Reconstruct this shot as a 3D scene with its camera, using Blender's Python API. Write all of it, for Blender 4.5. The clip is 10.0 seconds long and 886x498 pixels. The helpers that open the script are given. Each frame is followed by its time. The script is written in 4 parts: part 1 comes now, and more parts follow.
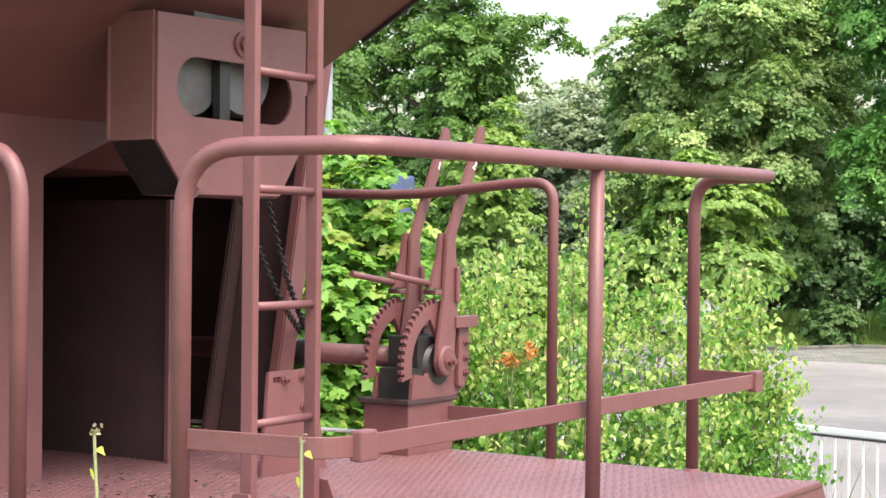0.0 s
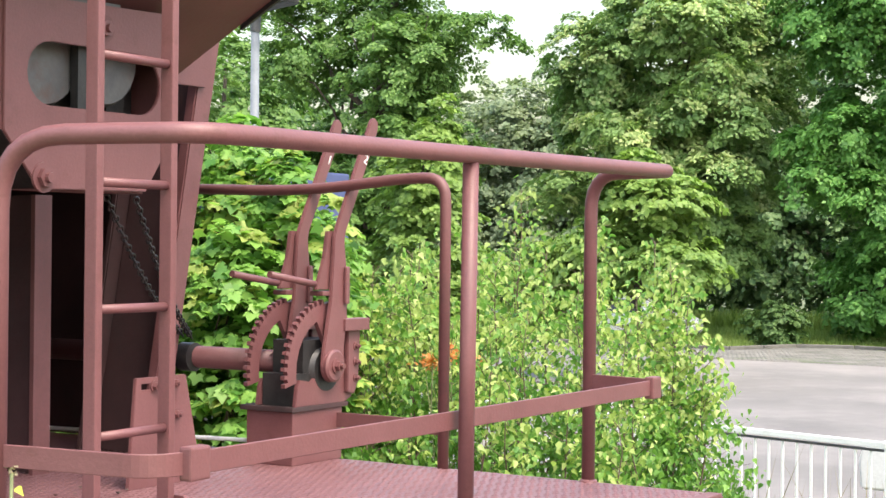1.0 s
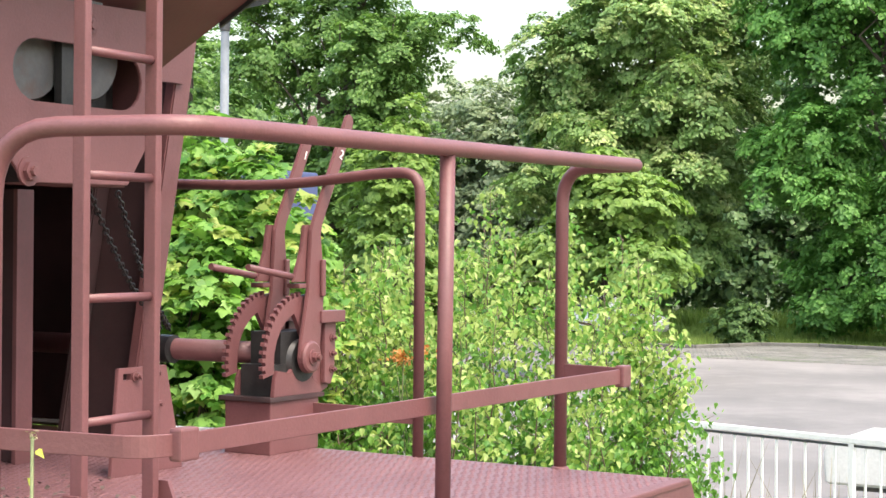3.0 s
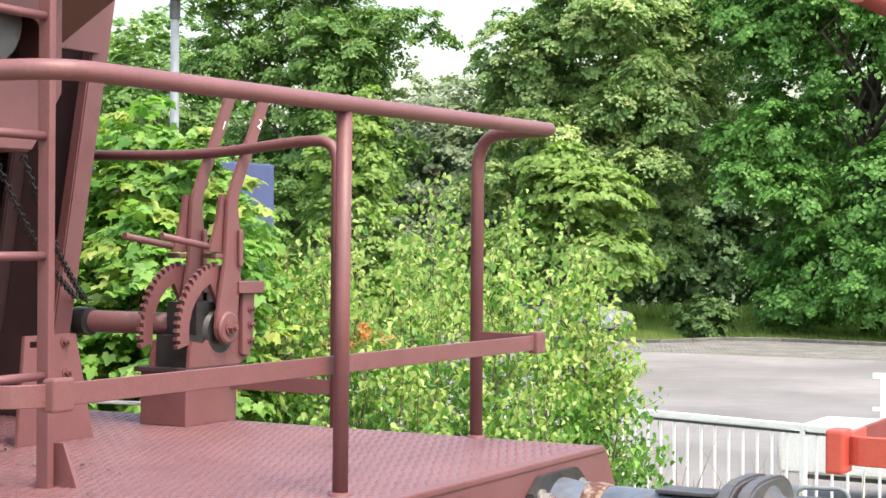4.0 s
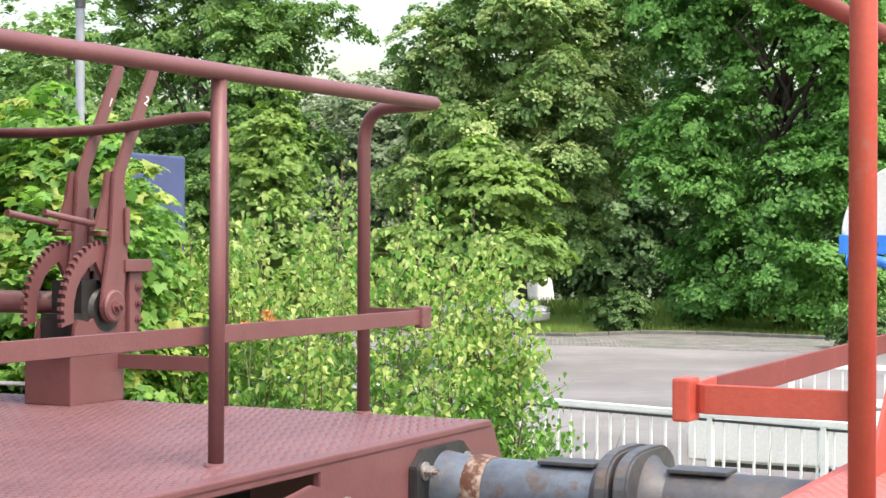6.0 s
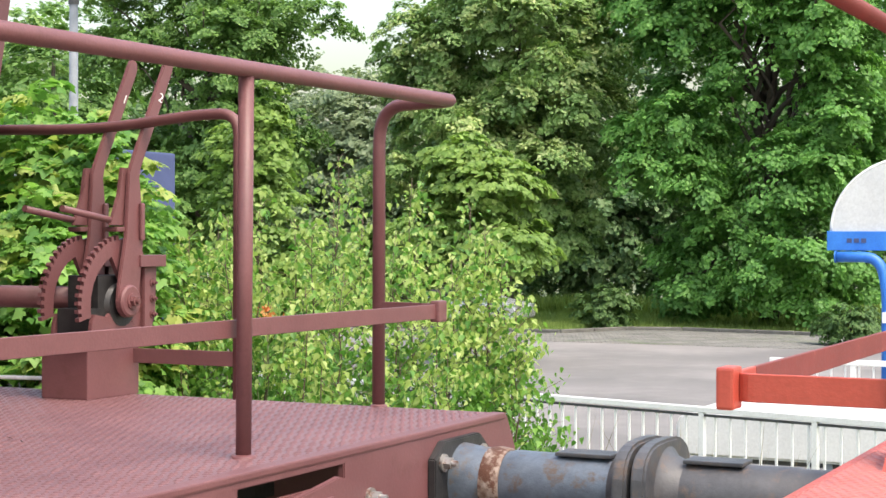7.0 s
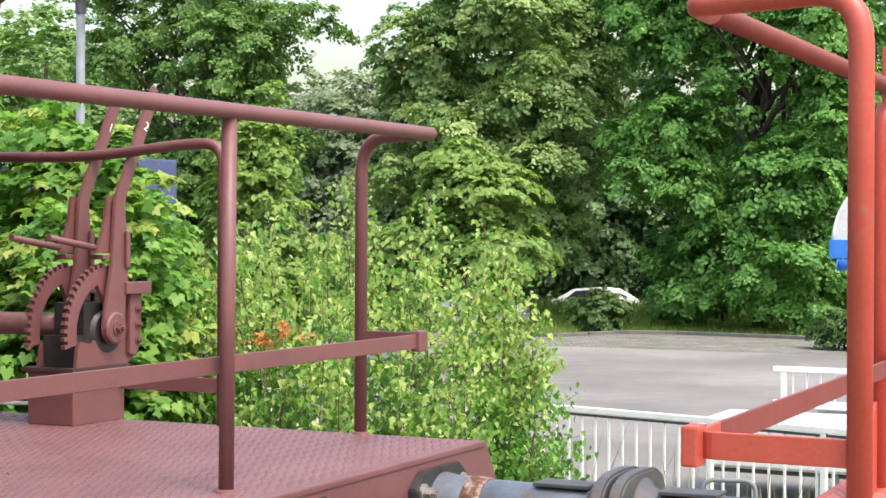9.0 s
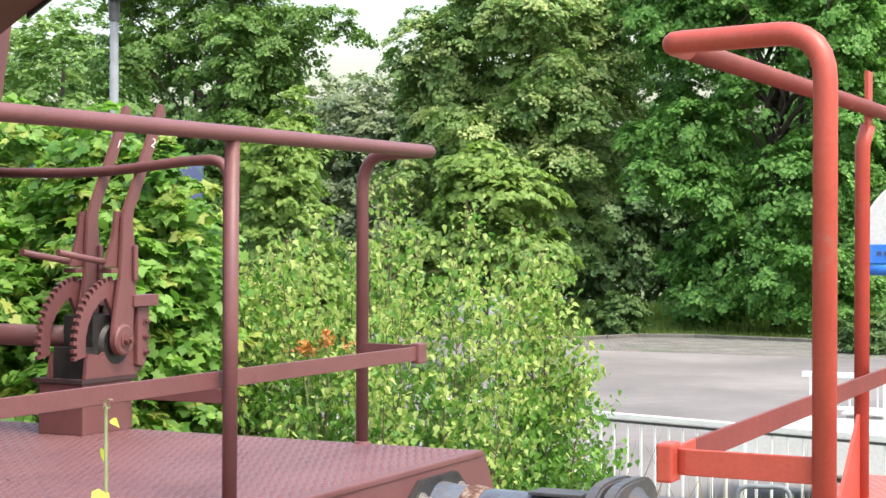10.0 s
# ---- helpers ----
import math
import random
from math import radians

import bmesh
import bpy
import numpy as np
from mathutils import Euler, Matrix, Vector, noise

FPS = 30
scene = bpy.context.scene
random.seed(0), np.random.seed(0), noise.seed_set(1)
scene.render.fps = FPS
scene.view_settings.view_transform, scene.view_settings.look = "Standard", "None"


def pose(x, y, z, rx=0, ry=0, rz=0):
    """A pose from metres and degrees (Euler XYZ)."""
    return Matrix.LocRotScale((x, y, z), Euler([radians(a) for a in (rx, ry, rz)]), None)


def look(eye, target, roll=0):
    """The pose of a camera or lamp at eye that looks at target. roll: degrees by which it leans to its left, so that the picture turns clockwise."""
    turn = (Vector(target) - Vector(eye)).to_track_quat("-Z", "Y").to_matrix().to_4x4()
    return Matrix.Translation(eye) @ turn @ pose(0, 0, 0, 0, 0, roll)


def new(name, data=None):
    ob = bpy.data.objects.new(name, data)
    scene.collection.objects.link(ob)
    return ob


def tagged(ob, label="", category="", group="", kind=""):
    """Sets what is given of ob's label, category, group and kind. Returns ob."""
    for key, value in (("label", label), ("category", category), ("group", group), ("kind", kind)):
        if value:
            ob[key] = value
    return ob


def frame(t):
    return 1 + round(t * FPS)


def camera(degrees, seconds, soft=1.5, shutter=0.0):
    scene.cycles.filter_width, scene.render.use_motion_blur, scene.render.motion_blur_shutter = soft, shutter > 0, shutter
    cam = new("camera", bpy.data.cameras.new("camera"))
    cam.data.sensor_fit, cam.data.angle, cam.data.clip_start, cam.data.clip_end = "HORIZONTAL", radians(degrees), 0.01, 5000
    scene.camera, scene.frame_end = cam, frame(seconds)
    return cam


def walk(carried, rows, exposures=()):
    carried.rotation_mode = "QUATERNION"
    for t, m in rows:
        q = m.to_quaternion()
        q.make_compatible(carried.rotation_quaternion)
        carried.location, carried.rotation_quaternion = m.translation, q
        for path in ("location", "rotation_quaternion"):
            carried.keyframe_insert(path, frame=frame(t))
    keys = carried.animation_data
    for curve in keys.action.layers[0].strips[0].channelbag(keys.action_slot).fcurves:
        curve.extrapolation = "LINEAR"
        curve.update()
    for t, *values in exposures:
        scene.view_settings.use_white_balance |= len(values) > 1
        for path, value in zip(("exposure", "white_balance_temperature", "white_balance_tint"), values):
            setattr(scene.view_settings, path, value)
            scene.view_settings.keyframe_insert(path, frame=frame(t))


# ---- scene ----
cam = camera(30.0, 10.0, soft=1.5)
PATH = [
    (0, (2.487, -5.476, 2.151), (1.3959, -3.7995, 2.1473), 0.54),
    (0.5, (2.493, -5.207, 2.148), (1.4367, -3.5082, 2.1315), 0.74),
    (1, (2.504, -5.078, 2.151), (1.4637, -3.3703, 2.1469), 0.61),
    (1.5, (2.511, -5.107, 2.200), (1.4710, -3.3986, 2.1977), 0.53),
    (2, (2.527, -5.179, 2.205), (1.4923, -3.4676, 2.2030), 0.49),
    (3.5, (2.584, -5.208, 2.062), (1.5958, -3.4692, 2.0581), 0.49),
    (4, (2.688, -5.064, 2.015), (1.7141, -3.3174, 2.0108), 0.37),
    (4.5, (2.736, -4.995, 1.984), (1.7726, -3.2424, 1.9782), 0.28),
    (5, (2.766, -4.976, 1.956), (1.8172, -3.2153, 1.9496), 0.26),
    (5.5, (2.788, -4.986, 1.957), (1.8662, -3.2112, 1.9498), 0.21),
    (6, (2.783, -4.994, 1.940), (1.8941, -3.2023, 1.9328), 0.18),
    (7.5, (2.674, -5.142, 1.934), (1.8065, -3.3404, 1.9227), 0.18),
    (8, (2.629, -5.132, 1.956), (1.7651, -3.3280, 1.9497), 0.28),
    (8.5, (2.559, -5.134, 2.002), (1.6988, -3.3285, 1.9920), 0.17),
    (9, (2.517, -5.178, 2.039), (1.6607, -3.3710, 2.0284), 0.22),
    (9.5, (2.428, -5.201, 2.027), (1.5709, -3.3940, 2.0157), 0.08),
    (10, (2.320, -5.296, 2.084), (1.4514, -3.4939, 2.0758), 0.15),
]
EXPOSURES = [(0, 0.93), (1, 0.88), (2, 0.9), (3.5, 0.86), (4.5, 0.84), (5.5, 0.76), (6, 0.68), (7.5, 0.56), (9, 0.58), (10, 0.66)]
walk(cam, [(t, look(eye, target, roll)) for t, eye, target, roll in PATH], EXPOSURES)

# ---- light ----
world = bpy.data.worlds.new("sky")
scene.world = world
world.use_nodes = True
wn = world.node_tree.nodes
sky = wn.new("ShaderNodeTexSky")
sky.sky_type = "NISHITA"
sky.sun_disc = False
sky.sun_elevation, sky.sun_rotation = radians(60), radians(113)
sky.air_density, sky.dust_density, sky.ozone_density = 1.6, 6.0, 1.2
world.node_tree.links.new(sky.outputs[0], wn["Background"].inputs[0])
wn["Background"].inputs[1].default_value = 0.31
sun = new("sun", bpy.data.lights.new("sun", "SUN"))
sun.data.energy, sun.data.angle, sun.data.color = 0.85, radians(14), (1.0, 0.97, 0.93)
sun.matrix_world = look((0, 0, 0), (-0.46, 0.2, -0.865))

# ---- materials ----
def mat_base(name, rough=0.6, metal=0.0):
    m = bpy.data.materials.new(name)
    m.use_nodes = True
    nt = m.node_tree
    b = nt.nodes["Principled BSDF"]
    b.inputs["Roughness"].default_value, b.inputs["Metallic"].default_value = rough, metal
    return m, nt, b


def ramp_noise(nt, scale, stops, detail=6, rough=0.6, coord="Object"):
    tc = nt.nodes.new("ShaderNodeTexCoord")
    n = nt.nodes.new("ShaderNodeTexNoise")
    n.inputs["Scale"].default_value, n.inputs["Detail"].default_value, n.inputs["Roughness"].default_value = scale, detail, rough
    nt.links.new(tc.outputs[coord], n.inputs["Vector"])
    r = nt.nodes.new("ShaderNodeValToRGB")
    el = r.color_ramp.elements
    el[0].position, el[0].color = stops[0][0], (*stops[0][1], 1)
    el[1].position, el[1].color = stops[-1][0], (*stops[-1][1], 1)
    for p, c in stops[1:-1]:
        e = el.new(p)
        e.color = (*c, 1)
    nt.links.new(n.outputs["Fac"], r.inputs[0])
    return n, r


def mix_colour(nt, a, b, fac, mode="MIX"):
    mx = nt.nodes.new("ShaderNodeMix")
    mx.data_type, mx.blend_type = "RGBA", mode
    for s, v in ((6, a), (7, b), (0, fac)):
        if isinstance(v, (int, float)):
            mx.inputs[s].default_value = v
        elif isinstance(v, tuple):
            mx.inputs[s].default_value = (*v, 1)
        else:
            nt.links.new(v, mx.inputs[s])
    return mx.outputs[2]


def bump(nt, b, height, strength=0.2, dist=0.01):
    bp = nt.nodes.new("ShaderNodeBump")
    bp.inputs["Strength"].default_value, bp.inputs["Distance"].default_value = strength, dist
    nt.links.new(height, bp.inputs["Height"])
    nt.links.new(bp.outputs[0], b.inputs["Normal"])


def surface(name, colours, rough=0.6, metal=0.0, scale=3.0, fine=60.0, strength=0.15, stain=None, stain_scale=1.2, stain_at=(0.55, 0.75)):
    """Two scales of tone, a stain with its own shape and a fine relief."""
    m, nt, b = mat_base(name, rough, metal)
    _, r1 = ramp_noise(nt, scale, [(0.3, colours[0]), (0.7, colours[1])])
    n2, r2 = ramp_noise(nt, fine, [(0.25, (0.82, 0.82, 0.82)), (0.75, (1.12, 1.12, 1.12))], 3)
    col = mix_colour(nt, r1.outputs[0], r2.outputs[0], 0.7, "MULTIPLY")
    if stain:
        _, r3 = ramp_noise(nt, stain_scale, [(stain_at[0], (0, 0, 0)), (stain_at[1], (1, 1, 1))], 8, 0.7)
        col = mix_colour(nt, col, stain, r3.outputs[0])
    nt.links.new(col, b.inputs["Base Color"])
    rr = nt.nodes.new("ShaderNodeMapRange")
    rr.inputs[3].default_value, rr.inputs[4].default_value = rough - 0.1, min(1, rough + 0.15)
    nt.links.new(n2.outputs["Fac"], rr.inputs[0])
    nt.links.new(rr.outputs[0], b.inputs["Roughness"])
    bump(nt, b, n2.outputs["Fac"], strength, 0.004)
    return m


def foliage(name, dark, light, trans=0.35, rough=0.5, patch=0.5):
    m, nt, b = mat_base(name, rough)
    g = nt.nodes.new("ShaderNodeNewGeometry")
    r = nt.nodes.new("ShaderNodeValToRGB")
    r.color_ramp.elements[0].color, r.color_ramp.elements[1].color = (*dark, 1), (*light, 1)
    nt.links.new(g.outputs["Random Per Island"], r.inputs[0])
    _, big = ramp_noise(nt, patch, [(0.3, (0.7, 0.78, 0.7)), (0.7, (1.25, 1.2, 1.1))], 3)
    col = mix_colour(nt, r.outputs[0], big.outputs[0], 0.8, "MULTIPLY")
    nt.links.new(col, b.inputs["Base Color"])
    b.inputs["Specular IOR Level"].default_value = 0.35
    tr = nt.nodes.new("ShaderNodeBsdfTranslucent")
    tcol = mix_colour(nt, col, (1.0, 1.15, 0.35), 0.5, "MULTIPLY")
    nt.links.new(tcol, tr.inputs[0])
    mx = nt.nodes.new("ShaderNodeMixShader")
    mx.inputs[0].default_value = min(0.5, trans + 0.12)
    nt.links.new(b.outputs[0], mx.inputs[1])
    nt.links.new(tr.outputs[0], mx.inputs[2])
    nt.links.new(mx.outputs[0], nt.nodes["Material Output"].inputs[0])
    return m


RED = surface("oxide red paint", ((0.13, 0.05, 0.052), (0.167, 0.068, 0.07)), 0.46, 0, 3.5, 110, 0.2, (0.115, 0.045, 0.042), 9.0, (0.56, 0.72))
# darker copy of RED: shade put into the colour, plus grime stains
RED_SHADED = surface("shaded and grimy oxide red paint", ((0.112, 0.043, 0.044), (0.152, 0.061, 0.061)), 0.55, 0, 3.0, 70, 0.15, (0.07, 0.04, 0.037), 2.2, (0.55, 0.8))
# bay and recess shade put into the paint; also the stand's greasy flange
RED_DARK = surface("dark red paint for shade and grease", ((0.035, 0.016, 0.017), (0.065, 0.028, 0.03)), 0.75, 0, 3.0, 60, 0.2, (0.025, 0.02, 0.02), 2.0, (0.5, 0.75))
TREAD = surface("worn red tread plate", ((0.136, 0.063, 0.067), (0.18, 0.089, 0.094)), 0.43, 0, 3.0, 120, 0.15, (0.16, 0.075, 0.075), 6.0, (0.5, 0.72))
ORANGE = surface("faded orange paint", ((0.35, 0.048, 0.032), (0.42, 0.075, 0.05)), 0.42, 0, 4.0, 110, 0.15, (0.33, 0.1, 0.08), 14.0, (0.6, 0.7))
ORANGE_DARK = surface("dark orange paint", ((0.12, 0.024, 0.02), (0.18, 0.038, 0.032)), 0.58, 0, 4.0, 110, 0.15, (0.3, 0.1, 0.08), 14.0, (0.62, 0.72))
ORANGE_TREAD = surface("dusty red tread plate", ((0.33, 0.09, 0.075), (0.4, 0.13, 0.11)), 0.55, 0, 3.0, 120, 0.1)
STEEL = surface("dark buffer steel", ((0.05, 0.05, 0.055), (0.1, 0.1, 0.105)), 0.48, 0.25, 9.0, 80, 0.3, (0.13, 0.095, 0.075), 16.0, (0.54, 0.68))
BLUED = surface("blue grey steel", ((0.07, 0.085, 0.11), (0.16, 0.19, 0.23)), 0.42, 0.25, 9.0, 80, 0.3, (0.12, 0.09, 0.07), 14.0, (0.54, 0.66))
RUST = surface("rusty ring", ((0.1, 0.045, 0.025), (0.32, 0.26, 0.22)), 0.7, 0.1, 30.0, 90, 0.5, (0.08, 0.03, 0.015), 22.0, (0.48, 0.56))
BOLT = surface("galvanised bolt", ((0.3, 0.28, 0.26), (0.42, 0.4, 0.38)), 0.4, 0.7, 20.0, 90, 0.2, (0.2, 0.09, 0.05), 25.0, (0.55, 0.65))
# greasy iron; also colours the black plates that stand in for shade
BLACK = surface("greasy black iron and shade black", ((0.018, 0.018, 0.02), (0.045, 0.043, 0.042)), 0.45, 0.3, 12.0, 80, 0.3)
GREYDISC = surface("grey cast disc", ((0.065, 0.065, 0.07), (0.13, 0.13, 0.13)), 0.6, 0.2, 6.0, 60, 0.2, (0.1, 0.06, 0.05), 5.0)
WHITE = surface("white railing paint", ((0.66, 0.66, 0.64), (0.8, 0.8, 0.78)), 0.5, 0, 4.0, 60, 0.1, (0.45, 0.43, 0.38), 6.0, (0.62, 0.8))
WHITEBODY = surface("white panel paint", ((0.52, 0.52, 0.52), (0.62, 0.62, 0.61)), 0.4, 0, 1.0, 30, 0.05)
BLUE = surface("blue steel paint", ((0.02, 0.13, 0.5), (0.04, 0.2, 0.62)), 0.4, 0, 3.0, 60, 0.08, (0.2, 0.3, 0.5), 9.0, (0.66, 0.75))
TARP = surface("blue tarpaulin", ((0.042, 0.058, 0.14), (0.062, 0.08, 0.18)), 0.6, 0, 1.5, 20, 0.2)
ZINC = surface("galvanised pole", ((0.13, 0.15, 0.17), (0.2, 0.22, 0.245)), 0.65, 0.0, 5.0, 60, 0.1)
ASPHALT = surface("worn asphalt", ((0.122, 0.116, 0.113), (0.168, 0.159, 0.153)), 0.9, 0, 0.35, 40, 0.3, (0.235, 0.22, 0.21), 0.18, (0.45, 0.7))
PAVER = surface("concrete pavers", ((0.1, 0.1, 0.09), (0.2, 0.195, 0.18)), 0.9, 0, 1.2, 30, 0.3, (0.07, 0.11, 0.035), 0.5, (0.52, 0.7))
KERB = surface("concrete kerb", ((0.08, 0.078, 0.07), (0.15, 0.145, 0.13)), 0.9, 0, 2.0, 40, 0.3)
EARTH = surface("verge earth and grass", ((0.075, 0.1, 0.042), (0.13, 0.15, 0.07)), 0.95, 0, 0.6, 25, 0.5, (0.16, 0.14, 0.1), 0.3)
BALLAST = surface("track ballast", ((0.1, 0.09, 0.08), (0.22, 0.2, 0.18)), 0.95, 0, 6, 40, 0.6)
BARK = surface("bark", ((0.045, 0.035, 0.028), (0.1, 0.08, 0.062)), 0.9, 0, 4.0, 25, 0.6)
BIRCHBARK = surface("brown twig bark", ((0.06, 0.035, 0.025), (0.16, 0.11, 0.08)), 0.8, 0, 8.0, 60, 0.3)
STEM = surface("green stem", ((0.1, 0.14, 0.05), (0.2, 0.2, 0.1)), 0.7, 0, 20, 80, 0.1)
TYRE = surface("tyre rubber", ((0.02, 0.02, 0.02), (0.035, 0.035, 0.035)), 0.85, 0, 8, 60, 0.2)
SILVER = surface("silver car paint", ((0.42, 0.44, 0.46), (0.5, 0.52, 0.54)), 0.25, 0.4, 0.8, 200, 0.01)
GREYCAR = surface("grey car paint", ((0.12, 0.13, 0.15), (0.16, 0.17, 0.19)), 0.25, 0.4, 0.8, 200, 0.01)
WHITECAR = surface("white car paint", ((0.78, 0.78, 0.78), (0.82, 0.82, 0.82)), 0.25, 0, 0.8, 200, 0.01)
GLASS = surface("dark car glass", ((0.02, 0.025, 0.03), (0.03, 0.035, 0.04)), 0.12, 0, 1, 50, 0.0)
CHROME = surface("wheel alloy", ((0.4, 0.4, 0.4), (0.5, 0.5, 0.5)), 0.35, 0.8, 8, 60, 0.05)
REDLAMP = surface("red lamp glass", ((0.4, 0.02, 0.02), (0.5, 0.03, 0.03)), 0.2)
MARK = surface("white paint mark", ((0.7, 0.7, 0.68), (0.8, 0.8, 0.78)), 0.6)
L_LIME = foliage("lime leaves", (0.15, 0.265, 0.085), (0.3, 0.43, 0.165), 0.3)
L_LIMETIP = foliage("lime bracts", (0.34, 0.44, 0.18), (0.5, 0.58, 0.28), 0.3)
L_BRIGHT = foliage("bright broad leaves", (0.09, 0.23, 0.055), (0.22, 0.43, 0.115), 0.35)
L_DARK = foliage("dark wood leaves", (0.07, 0.15, 0.06), (0.16, 0.26, 0.105), 0.25)
L_PALE = foliage("pale willow leaves", (0.17, 0.23, 0.14), (0.28, 0.34, 0.21), 0.3)
L_OAK = foliage("old tree leaves", (0.085, 0.18, 0.045), (0.19, 0.32, 0.09), 0.3)
L_YOUNG = foliage("young maple leaves", (0.145, 0.255, 0.055), (0.275, 0.395, 0.105), 0.35)
L_MAPLE = foliage("maple leaves", (0.09, 0.23, 0.045), (0.28, 0.47, 0.115), 0.4, 0.45, 1.2)
L_MAPLETIP = foliage("fresh maple tips", (0.3, 0.4, 0.09), (0.45, 0.5, 0.16), 0.4)
L_BIRCH = foliage("birch leaves", (0.075, 0.2, 0.04), (0.22, 0.4, 0.085), 0.42, 0.4, 1.5)
L_BIRCHTIP = foliage("young birch leaves", (0.34, 0.46, 0.12), (0.52, 0.6, 0.24), 0.45, 0.4)
L_ORANGE = foliage("orange blossom", (0.62, 0.17, 0.05), (0.75, 0.42, 0.2), 0.3)
L_GRASS = foliage("grass blades", (0.12, 0.2, 0.045), (0.25, 0.33, 0.09), 0.3)
L_SHRUB = foliage("dull shrub leaves", (0.06, 0.13, 0.04), (0.14, 0.23, 0.075), 0.25)
L_YELLOW = foliage("yellow nettle leaves", (0.5, 0.5, 0.06), (0.65, 0.66, 0.14), 0.45)
L_DRY = foliage("dry stalks", (0.2, 0.16, 0.1), (0.34, 0.28, 0.2), 0.2)


# ---- mesh helpers ----
def part(name, bm, material, parent=None, label="", smooth=False):
    me = bpy.data.meshes.new(name)
    bm.normal_update()
    bm.to_mesh(me)
    bm.free()
    me.materials.append(material)
    if smooth:
        for p in me.polygons:
            p.use_smooth = True
    ob = new(name, me)
    if parent:
        ob.parent = parent
    if label:
        ob["label"] = label
    return ob


def holder(name, label, category, at=(0, 0, 0), group=""):
    e = new(name)
    e.location = at
    return tagged(e, label, category, group)


def box(bm, lo, hi, bevel=0.0):
    c = [(a + b) / 2 for a, b in zip(lo, hi)]
    s = [b - a for a, b in zip(lo, hi)]
    vs = bmesh.ops.create_cube(bm, size=1, matrix=Matrix.Translation(c) @ Matrix.Diagonal((*s, 1)))["verts"]
    if bevel:
        es = list({e for v in vs for e in v.link_edges})
        bmesh.ops.bevel(bm, geom=es, offset=bevel, segments=2, affect="EDGES", profile=0.6)
    return bm


def boxes(*items, bevel=0.0):
    bm = bmesh.new()
    for lo, hi in items:
        box(bm, lo, hi, bevel)
    return bm


def prism(outline, axis, lo, hi, bevel=0.0, holes=()):
    """An outline in the two other axes, in their order, carried along an axis."""
    bm = bmesh.new()
    def at(u, v, w):
        p = [u, v]
        p.insert("xyz".index(axis), w)
        return p
    loops = [list(outline)] + [list(h) for h in holes]
    if not holes:
        a = [bm.verts.new(at(u, v, lo)) for u, v in outline]
        f = bm.faces.new(a)
        ext = bmesh.ops.extrude_face_region(bm, geom=[f])
        step = [0, 0, 0]
        step["xyz".index(axis)] = hi - lo
        bmesh.ops.translate(bm, verts=[g for g in ext["geom"] if isinstance(g, bmesh.types.BMVert)], vec=step)
    else:
        for w in (lo, hi):
            es = []
            for lp in loops:
                vs = [bm.verts.new(at(u, v, w)) for u, v in lp]
                es += [bm.edges.new((vs[i], vs[(i + 1) % len(vs)])) for i in range(len(vs))]
            bmesh.ops.triangle_fill(bm, edges=es, use_beauty=True)
        for lp in loops:
            n = len(lp)
            for i in range(n):
                q = [at(*lp[i], lo), at(*lp[(i + 1) % n], lo), at(*lp[(i + 1) % n], hi), at(*lp[i], hi)]
                bm.faces.new([bm.verts.new(c) for c in q])
        bmesh.ops.remove_doubles(bm, verts=bm.verts, dist=1e-5)
    bmesh.ops.recalc_face_normals(bm, faces=bm.faces)
    if bevel:
        bmesh.ops.bevel(bm, geom=[e for e in bm.edges if len(e.link_faces) == 2 and e.calc_face_angle(0) > 0.5], offset=bevel, segments=2, affect="EDGES")
    return bm


def rounded(points, r, steps=6):
    """A polyline with its inner corners rounded by the radius r (one for all or one each)."""
    pts = [Vector(p) for p in points]
    out = [pts[0]]
    for i in range(1, len(pts) - 1):
        rr = r[i - 1] if isinstance(r, (list, tuple)) else r
        a, b, c = pts[i - 1], pts[i], pts[i + 1]
        u, v = (a - b).normalized(), (c - b).normalized()
        d = min(rr, (a - b).length * 0.49, (c - b).length * 0.49)
        for k in range(steps + 1):
            t = k / steps
            p0, p2 = b + u * d, b + v * d
            out.append(p0 * (1 - t) ** 2 + b * 2 * t * (1 - t) + p2 * t * t)
    return out + [pts[-1]]


def tube(points, r, seg=14, caps=True, bm=None, r_end=None):
    bm = bm or bmesh.new()
    pts = [Vector(p) for p in points]
    rings, side = [], None
    for i, p in enumerate(pts):
        d = (pts[min(i + 1, len(pts) - 1)] - pts[max(i - 1, 0)]).normalized()
        if side is None:
            side = d.orthogonal().normalized()
        side = (side - d * side.dot(d)).normalized()
        up = d.cross(side)
        rr = r if r_end is None else r + (r_end - r) * i / (len(pts) - 1)
        rings.append([bm.verts.new(p + (side * math.cos(a) + up * math.sin(a)) * rr) for a in (2 * math.pi * k / seg for k in range(seg))])
    for a, b in zip(rings, rings[1:]):
        for k in range(seg):
            f = bm.faces.new((a[k], a[(k + 1) % seg], b[(k + 1) % seg], b[k]))
            f.smooth = True
    if caps:
        bm.faces.new(rings[0][::-1])
        bm.faces.new(rings[-1])
    return bm


